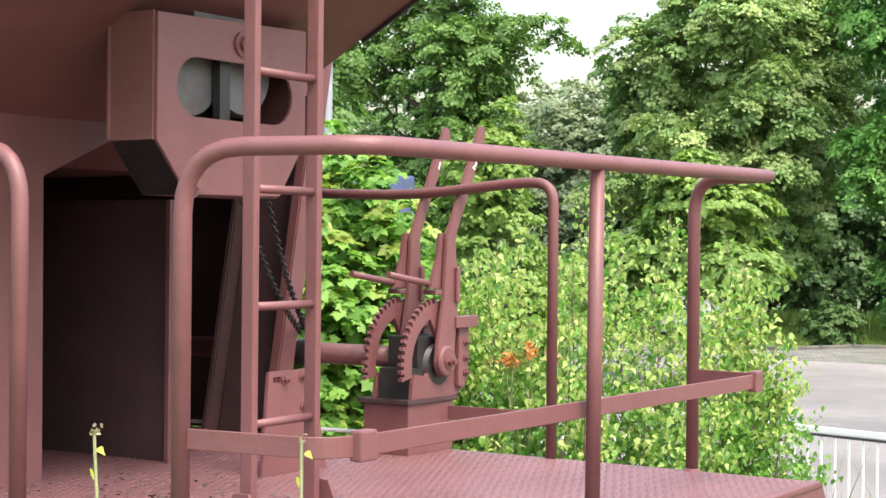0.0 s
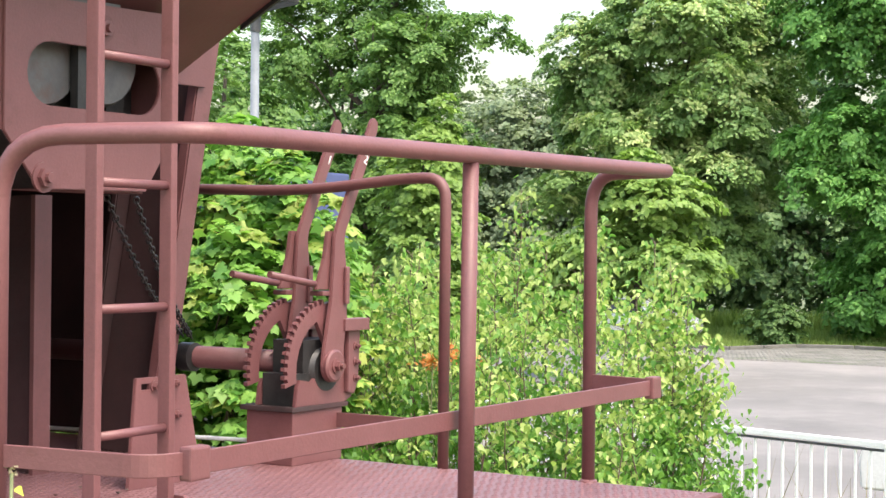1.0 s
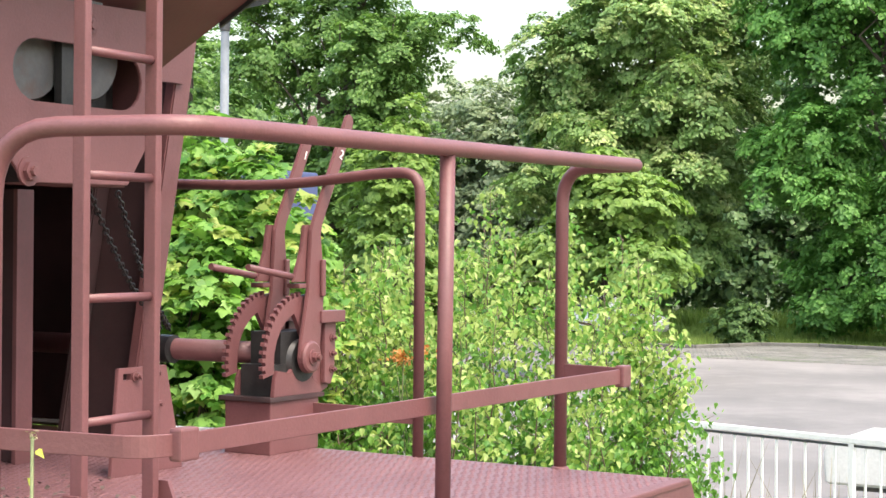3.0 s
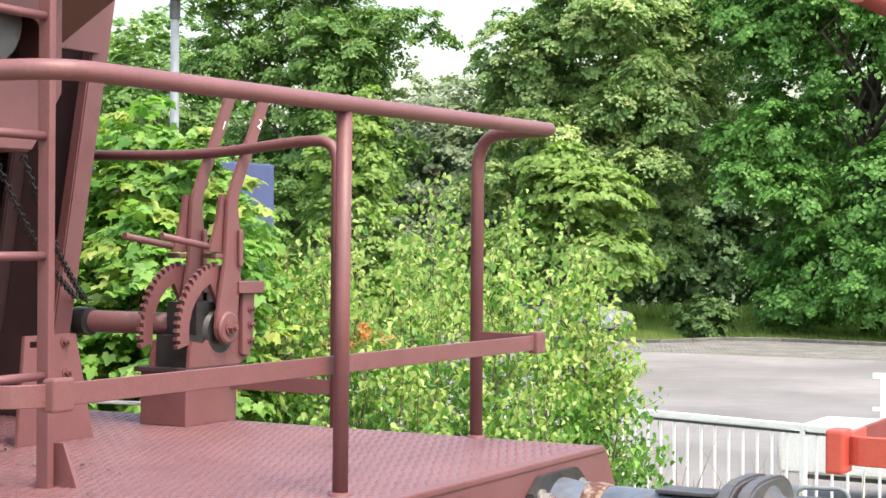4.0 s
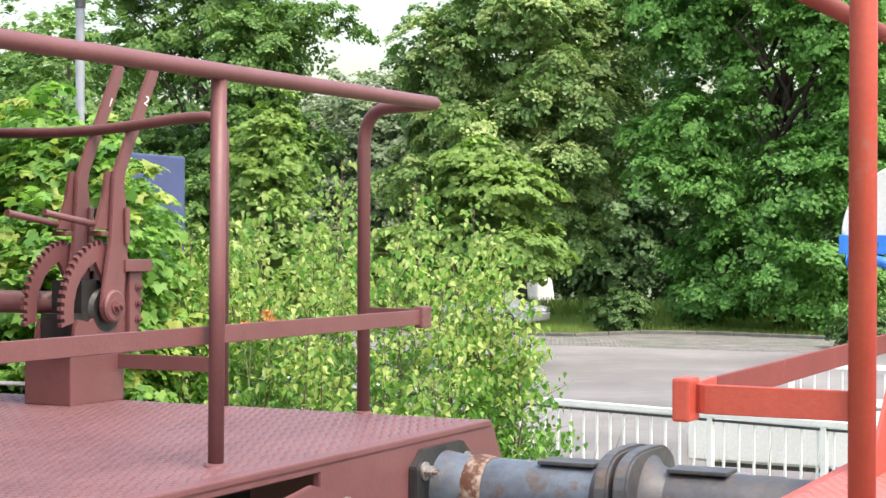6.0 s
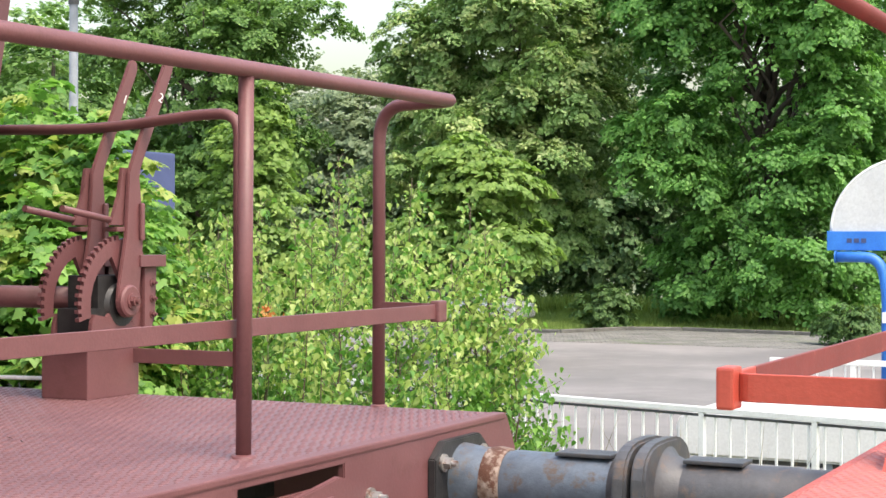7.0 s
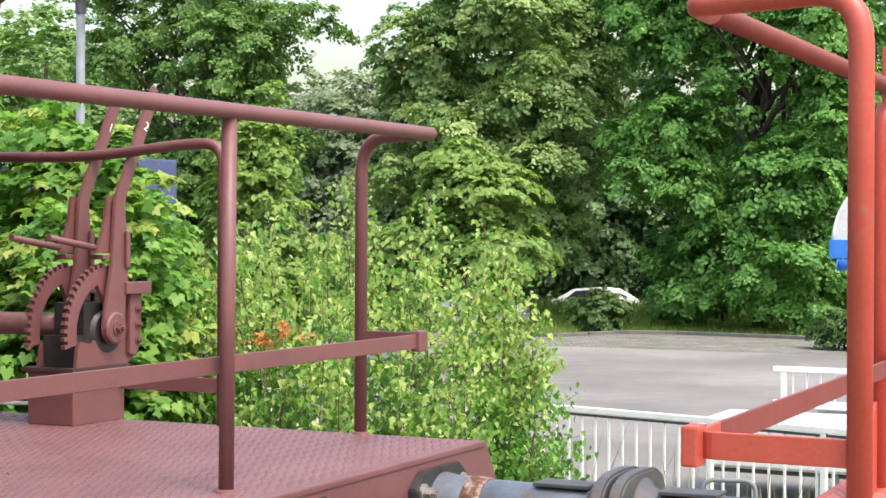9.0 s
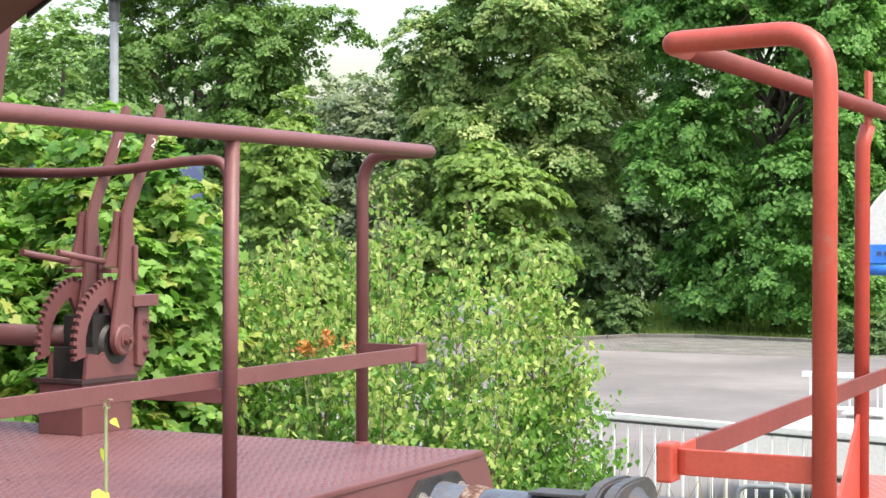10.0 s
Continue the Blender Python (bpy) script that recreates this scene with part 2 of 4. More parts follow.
def strip(points, height, thick):
    """An upright flat bar along a line."""
    bm = bmesh.new()
    pts = [Vector(p) for p in points]
    rows = []
    for i, p in enumerate(pts):
        d = pts[min(i + 1, len(pts) - 1)] - pts[max(i - 1, 0)]
        n = Vector((d.y, -d.x, 0)).normalized() * thick / 2
        h = Vector((0, 0, height / 2))
        rows.append([bm.verts.new(p + n - h), bm.verts.new(p + n + h), bm.verts.new(p - n + h), bm.verts.new(p - n - h)])
    for a, b in zip(rows, rows[1:]):
        for k in range(4):
            bm.faces.new((a[k], a[(k + 1) % 4], b[(k + 1) % 4], b[k]))
    bm.faces.new(rows[0][::-1])
    bm.faces.new(rows[-1])
    bmesh.ops.recalc_face_normals(bm, faces=bm.faces)
    bmesh.ops.bevel(bm, geom=[e for e in bm.edges if e.calc_face_angle(0) > 0.8], offset=thick * 0.2, segments=1, affect="EDGES")
    return bm


def lathe(profile, axis, at, seg=28):
    """A turned piece: (distance along, radius) pairs about an axis through a point."""
    bm = bmesh.new()
    k = "xyz".index(axis)
    rings = []
    for w, r in profile:
        ring = []
        for i in range(seg):
            a = 2 * math.pi * i / seg
            p = [r * math.cos(a), r * math.sin(a)]
            p.insert(k, w)
            ring.append(bm.verts.new(Vector(p) + Vector(at)))
        rings.append(ring)
    for a, b in zip(rings, rings[1:]):
        for i in range(seg):
            bm.faces.new((a[i], a[(i + 1) % seg], b[(i + 1) % seg], b[i]))
    bm.faces.new(rings[0][::-1])
    bm.faces.new(rings[-1])
    bmesh.ops.recalc_face_normals(bm, faces=bm.faces)
    for f in bm.faces:
        f.smooth = len(f.verts) == 4
    bmesh.ops.split_edges(bm, edges=[e for e in bm.edges if e.calc_face_angle(0) > 0.6])
    return bm


def hexbolt(axis, at, r, h, sign=1):
    bm = lathe([(-0.004 * sign, r * 1.5), (h * 0.25 * sign, r * 1.5)], axis, at, 16)
    hx = lathe([(h * 0.25 * sign, r), (h * sign, r), (h * 1.02 * sign, r * 0.9)], axis, at, 6)
    th = lathe([(h * sign, r * 0.55), (h * 1.6 * sign, r * 0.5)], axis, at, 10)
    for o in (hx, th):
        me = bpy.data.meshes.new("t")
        o.to_mesh(me)
        o.free()
        bm.from_mesh(me)
        bpy.data.meshes.remove(me)
    return bm


def scatter_mesh(name, template, faces, places, mats, material, parent=None):
    """One mesh of many small pieces: each a copy of the template, turned and sized by its own 3x3 matrix."""
    tv = np.array(template, float)
    n, k = len(places), len(tv)
    verts = np.einsum("nij,kj->nki", mats, tv) + places[:, None, :]
    me = bpy.data.meshes.new(name)
    loops = np.concatenate([np.array(f) for f in faces])
    sizes = np.array([len(f) for f in faces])
    me.vertices.add(n * k)
    me.vertices.foreach_set("co", verts.ravel())
    li = (loops[None, :] + (np.arange(n) * k)[:, None]).ravel()
    me.loops.add(len(li))
    me.loops.foreach_set("vertex_index", li)
    allsizes = np.tile(sizes, n)
    starts = np.concatenate([[0], np.cumsum(allsizes)[:-1]])
    me.polygons.add(len(allsizes))
    me.polygons.foreach_set("loop_start", starts)
    me.polygons.foreach_set("loop_total", allsizes)
    me.update(calc_edges=True)
    me.materials.append(material)
    ob = new(name, me)
    if parent:
        ob.parent = parent
    return ob


def leaf_turns(rng, n, size, out=None, droop=0.3, spread=0.9, vary=0.3):
    """Random leaf turns: the blade along its y, its face towards out and up."""
    z = rng.normal(size=(n, 3)) * spread + np.array([0, 0, 1.0])
    if out is not None:
        z = z + out
    z /= np.linalg.norm(z, axis=1)[:, None]
    y = rng.normal(size=(n, 3)) + np.array([0, 0, -droop * 2])
    y -= z * (y * z).sum(1)[:, None]
    y /= np.linalg.norm(y, axis=1)[:, None]
    x = np.cross(y, z)
    s = size * (1 + vary * (rng.random(n) * 2 - 1))
    return np.stack([x, y, z], 2) * s[:, None, None]


SIMPLE = ([(0, -0.5, 0), (0.34, -0.05, 0.07), (0, 0.5, -0.03), (-0.34, -0.05, 0.07)], [(0, 1, 2), (0, 2, 3)])
HEART = ([(0, -0.2, 0), (0.2, -0.2, 0.04), (0.34, 0.03, 0.08), (0.17, 0.42, 0.05), (0, 0.8, -0.07), (-0.17, 0.42, 0.05), (-0.34, 0.03, 0.08), (-0.2, -0.2, 0.04)],
         [(0, 1, 2, 3), (0, 3, 4), (0, 4, 5), (0, 5, 6, 7)])
PALM = ([(0, 0, 0), (0.16, -0.22, 0.02), (0.5, -0.1, 0.0), (0.4, 0.05, 0.05), (0.6, 0.34, -0.04), (0.34, 0.36, 0.05), (0, 0.85, -0.05),
         (-0.34, 0.36, 0.05), (-0.6, 0.34, -0.04), (-0.4, 0.05, 0.05), (-0.5, -0.1, 0), (-0.16, -0.22, 0.02)],
        [(0, 1, 2, 3), (0, 3, 4, 5), (0, 5, 6), (0, 6, 7), (0, 7, 8, 9), (0, 9, 10, 11)])


def crown_points(rng, blobs, clumps, per, spread, flat=0.6, shell=0.55):
    """Leaf places in drooping sprays that reach out of a few uneven blobs (centre, radii), the way up of each leaf, and the sprays' centres."""
    vol = np.array([b[1][0] * b[1][1] * b[1][2] for b in blobs]) ** 0.67
    pick = rng.choice(len(blobs), clumps, p=vol / vol.sum())
    d = rng.normal(size=(clumps, 3)) + np.array([0, 0, 0.2])
    d /= np.linalg.norm(d, axis=1)[:, None]
    rad = shell + (1 - shell) * rng.random(clumps) ** 0.6
    rad *= 1 + 0.1 * rng.normal(size=clumps)
    c = np.array([b[0] for b in blobs])[pick] + d * np.array([b[1] for b in blobs])[pick] * rad[:, None]
    h = d * np.array([1, 1, 0.3]) + 0.4 * rng.normal(size=(clumps, 3)) * np.array([1, 1, 0.4])
    h /= np.linalg.norm(h, axis=1)[:, None]
    side = np.cross(h, np.array([0, 0, 1.0]))
    side /= np.linalg.norm(side, axis=1)[:, None]
    length = np.repeat(spread * 2.5 * (0.55 + 0.9 * rng.random(clumps)), per)
    n = clumps * per
    s = rng.beta(1.5, 1.15, n)
    lat = rng.normal(size=n) * 0.3 * (1.15 - 0.75 * s)
    up = -0.42 * s * s - 0.35 * np.abs(lat) + rng.normal(size=n) * 0.13 * flat
    pos = np.repeat(c, per, 0) + np.repeat(h, per, 0) * (length * (s - 0.45))[:, None] + np.repeat(side, per, 0) * (length * lat)[:, None]
    pos[:, 2] += length * up
    out = np.repeat(d, per, 0) * 0.55 + np.repeat(h, per, 0) * (0.7 * s)[:, None] + np.repeat(side, per, 0) * (0.8 * lat)[:, None]
    return pos, out, c


def boughs(blobs, k, seed, size=0.42):
    """Splits big blobs into uneven boughs round their surface."""
    rng = np.random.default_rng(seed)
    out = []
    for c, r in blobs:
        out.append((c, tuple(0.72 * v for v in r)))
        for _ in range(k):
            d = rng.normal(size=3)
            d /= np.linalg.norm(d)
            q = size * (0.7 + 0.6 * rng.random())
            out.append((tuple(c[i] + d[i] * r[i] * 0.82 for i in range(3)), (r[0] * q, r[1] * q, r[2] * q * 0.62)))
    return out


def limb(bm, a, b, r0, r1, rng, bend=0.1, steps=5, seg=7):
    a, b = Vector(a), Vector(b)
    n = (b - a).length * bend
    pts = [a + (b - a) * (k / steps) + Vector(rng.normal(size=3)) * n * (0 if k in (0, steps) else 0.5) for k in range(steps + 1)]
    tube(pts, r0, seg, True, bm, r1)


def tree(name, label, base, height, blobs, leaf, leaf_size, clumps, per, spread, seed, trunk_r=0.2, shape=SIMPLE, shell=0.55, tips=None, tip_share=0.15, bark=None, limbs=14, droop=0.3, flat=0.6, category="tree", group="", own=1.25, gap=None):
    rng = np.random.default_rng(seed)
    e = holder(name, label, category, base, group)
    bm = bmesh.new()
    top = Vector((0, 0, height * 0.8))
    limb(bm, (0, 0, -0.15), top, trunk_r, trunk_r * 0.25, rng, 0.03, 8, 10)
    pos, out, c = crown_points(rng, blobs, clumps, per, spread, flat, shell)
    for i in rng.choice(len(c), min(limbs, len(c)), replace=False):
        z = max(0.15 * height, min(c[i][2] * 0.65, height * 0.75))
        limb(bm, (0, 0, z), c[i], trunk_r * 0.35, trunk_r * 0.06, rng, 0.12, 6, 6)
    part("trunk", bm, bark or BARK, e)
    keep = pos[:, 2] > 0.05
    if gap:
        x0, x1, z0, z1 = gap
        wob = 0.35 * np.sin(pos[:, 2] * 1.7) + 0.2 * np.sin(pos[:, 2] * 4.1)
        keep &= ~((pos[:, 0] > x0 + wob) & (pos[:, 0] < x1 + wob) & (pos[:, 1] < 0.3) & (pos[:, 2] > z0) & (pos[:, 2] < z1) & (rng.random(len(pos)) < 0.9))
    pos, out = pos[keep], out[keep]
    n = len(pos)
    mats = leaf_turns(rng, n, leaf_size, out * own, droop, 0.5)
    if tips:
        lot = np.repeat(rng.random(clumps), per)[keep]
        t = (lot < tip_share) & (out[:, 2] > -0.35) & (rng.random(n) < 0.75)
        scatter_mesh("young_leaves", *shape, pos[t], mats[t], tips, e)
        pos, mats = pos[~t], mats[~t]
    scatter_mesh("crown", *shape, pos, mats, leaf, e)
    return e


# ---- ground ----
GROUND = -0.95
ROAD = -1.38


def make_ground():
    ys = [-300, -60, -20, -8, -4.2, -3.6, 0.6, 1.4, 3, 5, 7, 9, 10.5, 13, 30, 54.2, 55, 62, 63, 120, 500]
    zs = [-0.9, -0.7, -0.4, -0.2, -0.12, -0.1, -0.1, -0.12, -0.35, -0.6, -0.8, -0.93, -0.96, -0.96, -0.96, -0.96, -1.4, -1.4, -0.96, -0.96, -0.96]
    bm = bmesh.new()
    rows = [[bm.verts.new((x, y, z)) for x in (-500, -60, -20, -8, 0, 8, 20, 60, 300)] for y, z in zip(ys, zs)]
    for a, b in zip(rows, rows[1:]):
        for k in range(8):
            bm.faces.new((a[k], a[k + 1], b[k + 1], b[k]))
    tagged(part("ground", bm, EARTH), "earth and grass verge beside the track", "ground", kind="structure")
    bm = boxes(((-60, 12.9, -1.0), (30, 38.5, GROUND + 0.012)))
    tagged(part("car_park", bm, ASPHALT), "worn light grey asphalt of the car park", "asphalt", kind="structure")
    bm = boxes(((-90, 55.0, -1.45), (60, 62.0, ROAD)))
    tagged(part("road", bm, ASPHALT), "grey asphalt road behind the grass strip", "road", kind="structure")
    bm = boxes(((-40, -3.4, -0.3), (30, 0.8, -0.04)))
    tagged(part("track_bed", bm, BALLAST), "crushed stone track bed under the wagons", "ballast", kind="structure")
    for y in (-2.04, -0.54):
        bm = boxes(((-40, y - 0.035, -0.04), (30, y + 0.035, 0.09)), ((-40, y - 0.07, -0.04), (30, y + 0.07, -0.01)))
        tagged(part("rail", bm, STEEL), "worn steel rail on the track bed", "rail", "running rails", kind="structure")


make_ground()

# ---- wagons ----
RAILZ, DECK = 2.4, 1.35


def tread_plate(parent, x0, x1, y0, y1, z, material, name="tread_pattern"):
    """Lens-shaped studs in alternating directions."""
    rng = np.random.default_rng(3)
    p = 0.031
    xs, ys = np.arange(x0, x1, p), np.arange(y0, y1, p)
    gx, gy = np.meshgrid(xs, ys, indexing="ij")
    ij = (np.add.outer(np.arange(len(xs)), np.arange(len(ys)))) % 2
    gx = gx + (np.arange(len(ys)) % 2)[None, :] * p / 2
    ang = np.where(ij.ravel() == 0, radians(28), radians(-28))
    n = gx.size
    pos = np.stack([gx.ravel(), gy.ravel(), np.full(n, z)], 1)
    c, s = np.cos(ang), np.sin(ang)
    m = np.zeros((n, 3, 3))
    m[:, 0, 0], m[:, 0, 1], m[:, 1, 0], m[:, 1, 1], m[:, 2, 2] = c, -s, s, c, 1
    t = [(-0.0135, 0, 0), (0, -0.0058, 0), (0.0135, 0, 0), (0, 0.0058, 0), (-0.006, 0, 0.0035), (0.006, 0, 0.0035)]
    f = [(0, 1, 4), (1, 5, 4), (1, 2, 5), (2, 3, 5), (3, 4, 5), (3, 0, 4)]
    ob = scatter_mesh(name, t, f, pos, m, material, parent)
    return tagged(ob, kind="stuff")


def oval(cy, cz, half, r, n=10):
    out = []
    for k in range(n + 1):
        a = -math.pi / 2 + math.pi * k / n
        out.append((cy + half + r * math.cos(a), cz + r * math.sin(a)))
    for k in range(n + 1):
        a = math.pi / 2 + math.pi * k / n
        out.append((cy - half + r * math.cos(a), cz + r * math.sin(a)))
    return out


def buffer(parent, x, side, y, z, ring=True):
    """A side buffer from the end beam at x outwards (side 1 or -1) to its head."""
    at = (x, y, z)
    w = lambda pr: [(a * side, r) for a, r in pr]
    fl = prism([(y + dy, z + dz) for dy, dz in ((-0.2, -0.13), (-0.15, -0.17), (0.15, -0.17), (0.2, -0.13), (0.2, 0.085), (0.13, 0.135), (-0.13, 0.135), (-0.2, 0.085))], "x", min(x, x + 0.028 * side), max(x, x + 0.028 * side), 0.004)
    b = part("buffer", fl, BLACK, parent, "dark side buffer with a flanged foot")
    part("buffer_foot", lathe(w([(0.02, 0.118), (0.05, 0.114), (0.1, 0.106), (0.125, 0.102)]), "x", at), BLUED if ring else STEEL, b, "scraped blue-grey steel")
    if ring:
        part("collar", lathe(w([(0.125, 0.108), (0.15, 0.112), (0.185, 0.108), (0.19, 0.104)]), "x", at), RUST, b, "rusty collar with chalky paint")
    part("barrel", lathe(w([(0.12, 0.1), (0.2, 0.1), (0.21, 0.104), (0.56, 0.1)]), "x", at), BLUED if ring else STEEL, b)
    part("cover_strip", boxes(((min(x + 0.36 * side, x + 0.54 * side), y - 0.055, z + 0.1), (max(x + 0.36 * side, x + 0.54 * side), y + 0.055, z + 0.112)), bevel=0.003), STEEL, b)
    part("head_cone", lathe(w([(0.54, 0.1), (0.585, 0.12), (0.605, 0.15)]), "x", at), STEEL, b)
    head = []
    for k in range(28):
        a = 2 * math.pi * k / 28
        ca, sa = math.cos(a), math.sin(a)
        head.append((y + 0.225 * math.copysign(abs(ca) ** 0.6, ca), z + 0.165 * math.copysign(abs(sa) ** 0.6, sa)))
    part("head", prism(head, "x", min(x + 0.6 * side, x + 0.645 * side), max(x + 0.6 * side, x + 0.645 * side), 0.008), STEEL, b, "worn black buffer head")
    for dy, dz in ((-0.147, 0.07), (0.147, 0.07), (-0.155, -0.12), (0.155, -0.12)):
        part("bolt", hexbolt("x", (x + 0.028 * side, y + dy, z + dz), 0.019, 0.03, side), BOLT, b, "galvanised bolt")


def wheelset(parent, x):
    for y in (-2.04, -0.54):
        s = 1 if y < -1.29 else -1
        part("wheel", lathe([(-0.03 * s, 0.46), (0.0, 0.46), (0.002 * s, 0.43), (0.1 * s, 0.42), (0.1 * s, 0.3), (0.07 * s, 0.28), (0.07 * s, 0.12), (0.12 * s, 0.1)], "y", (x, y + 0.04 * -s, 0.52), 36), STEEL, parent)
    part("axle", tube([(x, -2.3, 0.52), (x, -0.28, 0.52)], 0.08), STEEL, parent)


def red_wagon():
    w = holder("hopper_wagon", "oxide red self-unloading hopper wagon with end platform", "wagon")
    # platform and end beam
    part("platform", boxes(((-4.1, -2.62, DECK - 0.012), (0.455, 0.012, DECK)), bevel=0.004), TREAD, w, "red tread plate platform")
    tread_plate(w, -1.95, 0.44, -2.6, 0.0, DECK, TREAD)
    slot = [(-1.64, 1.262), (-1.1, 1.262), (-1.1, 1.312), (-1.64, 1.312)]
    beam = [(-2.7, 1.0), (-2.62, DECK), (0.012, DECK), (0.03, 1.34), (0.115, 1.2), (0.13, 1.0)]
    part("end_beam", prism(beam, "x", 0.455, 0.478, 0.003, [slot]), RED, w, "plain red end beam")
    part("beam_lip", boxes(((0.43, -2.62, DECK - 0.02), (0.482, 0.01, DECK + 0.003)), bevel=0.006), RED, w)
    # black sheet behind the slot stands for the shade inside it
    part("slot_shade_sheet", boxes(((0.2, -1.7, 1.2), (0.22, -1.05, 1.335))), BLACK, w)
    part("sole_bar", boxes(((-9.0, -2.55, 0.98), (0.45, -2.47, 1.33))), RED_SHADED, w)
    part("sole_bar", boxes(((-9.0, -0.1, 0.98), (0.45, -0.02, 1.33))), RED_SHADED, w)
    for x in (-1.7, -7.4):
        wheelset(w, x)
    flap = part("hinged_plate", prism([(-1.62, 1.0), (-1.6, 1.24), (-1.2, 1.292), (-1.0, 1.24), (-0.98, 1.0)], "x", 0.5, 0.52, 0.003), RED, w, "red hinged plate before the slot")
    part("stiffener", boxes(((0.515, -1.55, 1.225), (0.528, -1.24, 1.245)), bevel=0.002), RED, flap)
    part("hinge_pin", hexbolt("x", (0.52, -1.03, 1.215), 0.017, 0.035), BOLT, flap, "galvanised bolt")
    part("hinge_block", boxes(((0.478, -1.5, 1.02), (0.5, -1.1, 1.1))), RED, flap)
    buffer(w, 0.478, 1, -0.38, 1.178)
    buffer(w, 0.478, 1, -2.13, 1.178)
    # railing round the platform
    rail = rounded([(0.0, 0.0, 1.34), (0.0, 0.0, RAILZ), (0.335, -0.12, RAILZ), (0.335, -2.46, RAILZ - 0.023), (-0.14, -2.56, RAILZ - 0.023), (-0.14, -2.56, 1.34)], [0.13, 0.02, 0.1, 0.16])
    r = part("platform_railing", tube(rail, 0.0225, 16), RED, w, "bent red tube railing")
    part("post", tube([(0.318, -1.366, 1.34), (0.325, -1.366, RAILZ - 0.02)], 0.0215), RED, r)
    part("post_foot", lathe([(0.0, 0.034), (0.006, 0.032), (0.01, 0.024)], "z", (0.318, -1.366, DECK)), RED, r)
    part("post_foot", lathe([(0.0, 0.032), (0.006, 0.03), (0.01, 0.024)], "z", (0, 0, DECK)), RED, r)
    bar = rounded([(0.0, -0.005, 1.694), (0.272, -0.06, 1.694)], 0.02)
    part("foot_bar", strip(bar, 0.049, 0.008), RED, r)
    part("foot_bar", strip([(0.281, -0.06, 1.694), (0.281, -2.42, 1.694)], 0.049, 0.008), RED, r)
    part("foot_bar", strip(rounded([(0.281, -2.4, 1.694), (0.25, -2.52, 1.694), (-0.14, -2.56, 1.694)], 0.1), 0.049, 0.008), RED, r)
    for y in (-0.1, -2.41):
        part("bar_block", boxes(((0.264, y - 0.032, 1.658), (0.298, y + 0.032, 1.73)), bevel=0.006), RED, r)
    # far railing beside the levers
    b = part("side_railing", tube(rounded([(-0.58, 0.0, 1.34), (-0.58, 0.0, 2.395), (-0.75, 0.0, 2.395), (-1.2, 0.0, 2.352), (-2.4, 0.0, 2.38)], [0.1, 0.2, 0.3]), 0.0205), RED_SHADED, w, "thin dark red tube rail")
    part("foot_bar", strip([(-0.58, -0.008, 1.497), (-1.05, -0.008, 1.497)], 0.055, 0.008), RED_SHADED, b)
    part("near_railing", tube(rounded([(-0.752, -2.5, 1.34), (-0.752, -2.5, 2.4), (-2.6, -2.5, 2.4)], 0.15), 0.0225), RED, w, "bent red tube railing")
    # ladder
    lad = part("ladder", boxes(((-0.446, -1.98, 1.33), (-0.404, -1.955, 4.0)), ((-0.456, -1.685, 1.33), (-0.414, -1.66, 4.0)), bevel=0.004), RED, w, "steep red steel ladder")
    for k in range(8):
        z = 1.655 + 0.3245 * k
        part("rung", tube([(-0.425, -1.96, z), (-0.434, -1.68, z)], 0.0125, 10), RED, lad)
    for y in (-1.995, -1.635):
        part("ladder_foot", prism([(-0.5, DECK), (-0.35, DECK), (-0.4, 1.47), (-0.45, 1.47)], "y", y - 0.006, y + 0.006), RED, lad)
        part("bolt", hexbolt("y", (-0.425, y + 0.006, 1.4), 0.012, 0.015), RED, lad)
    # control box with the long opening
    out = [(-1.725, 2.86), (-1.725, 2.468), (-1.585, 2.304), (-1.125, 2.31), (-0.99, 2.5), (-0.99, 2.88)]
    cb = part("gear_housing", prism(out, "x", -1.012, -1.0, 0.002, [oval(-1.35, 2.643, 0.192, 0.094)]), RED, w, "red steel housing with a long rounded opening")
    part("side_plate", boxes(((-1.19, -1.732, 2.468), (-1.012, -1.72, 2.865)), bevel=0.002), RED_SHADED, cb)
    part("side_plate", boxes(((-1.19, -0.995, 2.5), (-1.012, -0.983, 2.875)), bevel=0.002), RED_SHADED, cb)
    # underside shade of the housing painted as a black plate
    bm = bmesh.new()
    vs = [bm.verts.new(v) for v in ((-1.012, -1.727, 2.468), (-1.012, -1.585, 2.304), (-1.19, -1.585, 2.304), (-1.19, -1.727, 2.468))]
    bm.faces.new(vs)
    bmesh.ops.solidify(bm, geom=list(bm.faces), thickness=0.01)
    part("slant_plate", bm, BLACK, cb, "slanted plate, underside shade painted black")
    part("seam_strip", boxes(((-1.2, -1.74, 2.47), (-1.188, -1.716, 2.862)), bevel=0.004), RED_SHADED, cb)
    part("floor_plate", boxes(((-1.19, -1.585, 2.304), (-1.014, -1.125, 2.314))), RED_SHADED, cb)
    part("pulley", lathe([(-0.03, 0.14), (-0.01, 0.15), (0.01, 0.15), (0.03, 0.14)], "x", (-1.1, -1.5, 2.7), 32), GREYDISC, cb, "grey cast pulley")
    part("pulley", lathe([(-0.03, 0.14), (-0.01, 0.15), (0.01, 0.15), (0.03, 0.14)], "x", (-1.1, -1.24, 2.72), 32), GREYDISC, cb, "grey cast pulley")
    part("lever_disc", lathe([(-0.012, 0.16), (0.012, 0.16)], "x", (-1.08, -1.33, 2.93), 40), GREYDISC, cb, "grey flat disc")
    part("hanger", boxes(((-1.06, -1.4, 2.4), (-1.03, -1.35, 2.86)), ((-1.15, -1.18, 2.4), (-1.12, -1.1, 2.75))), BLACK, cb)
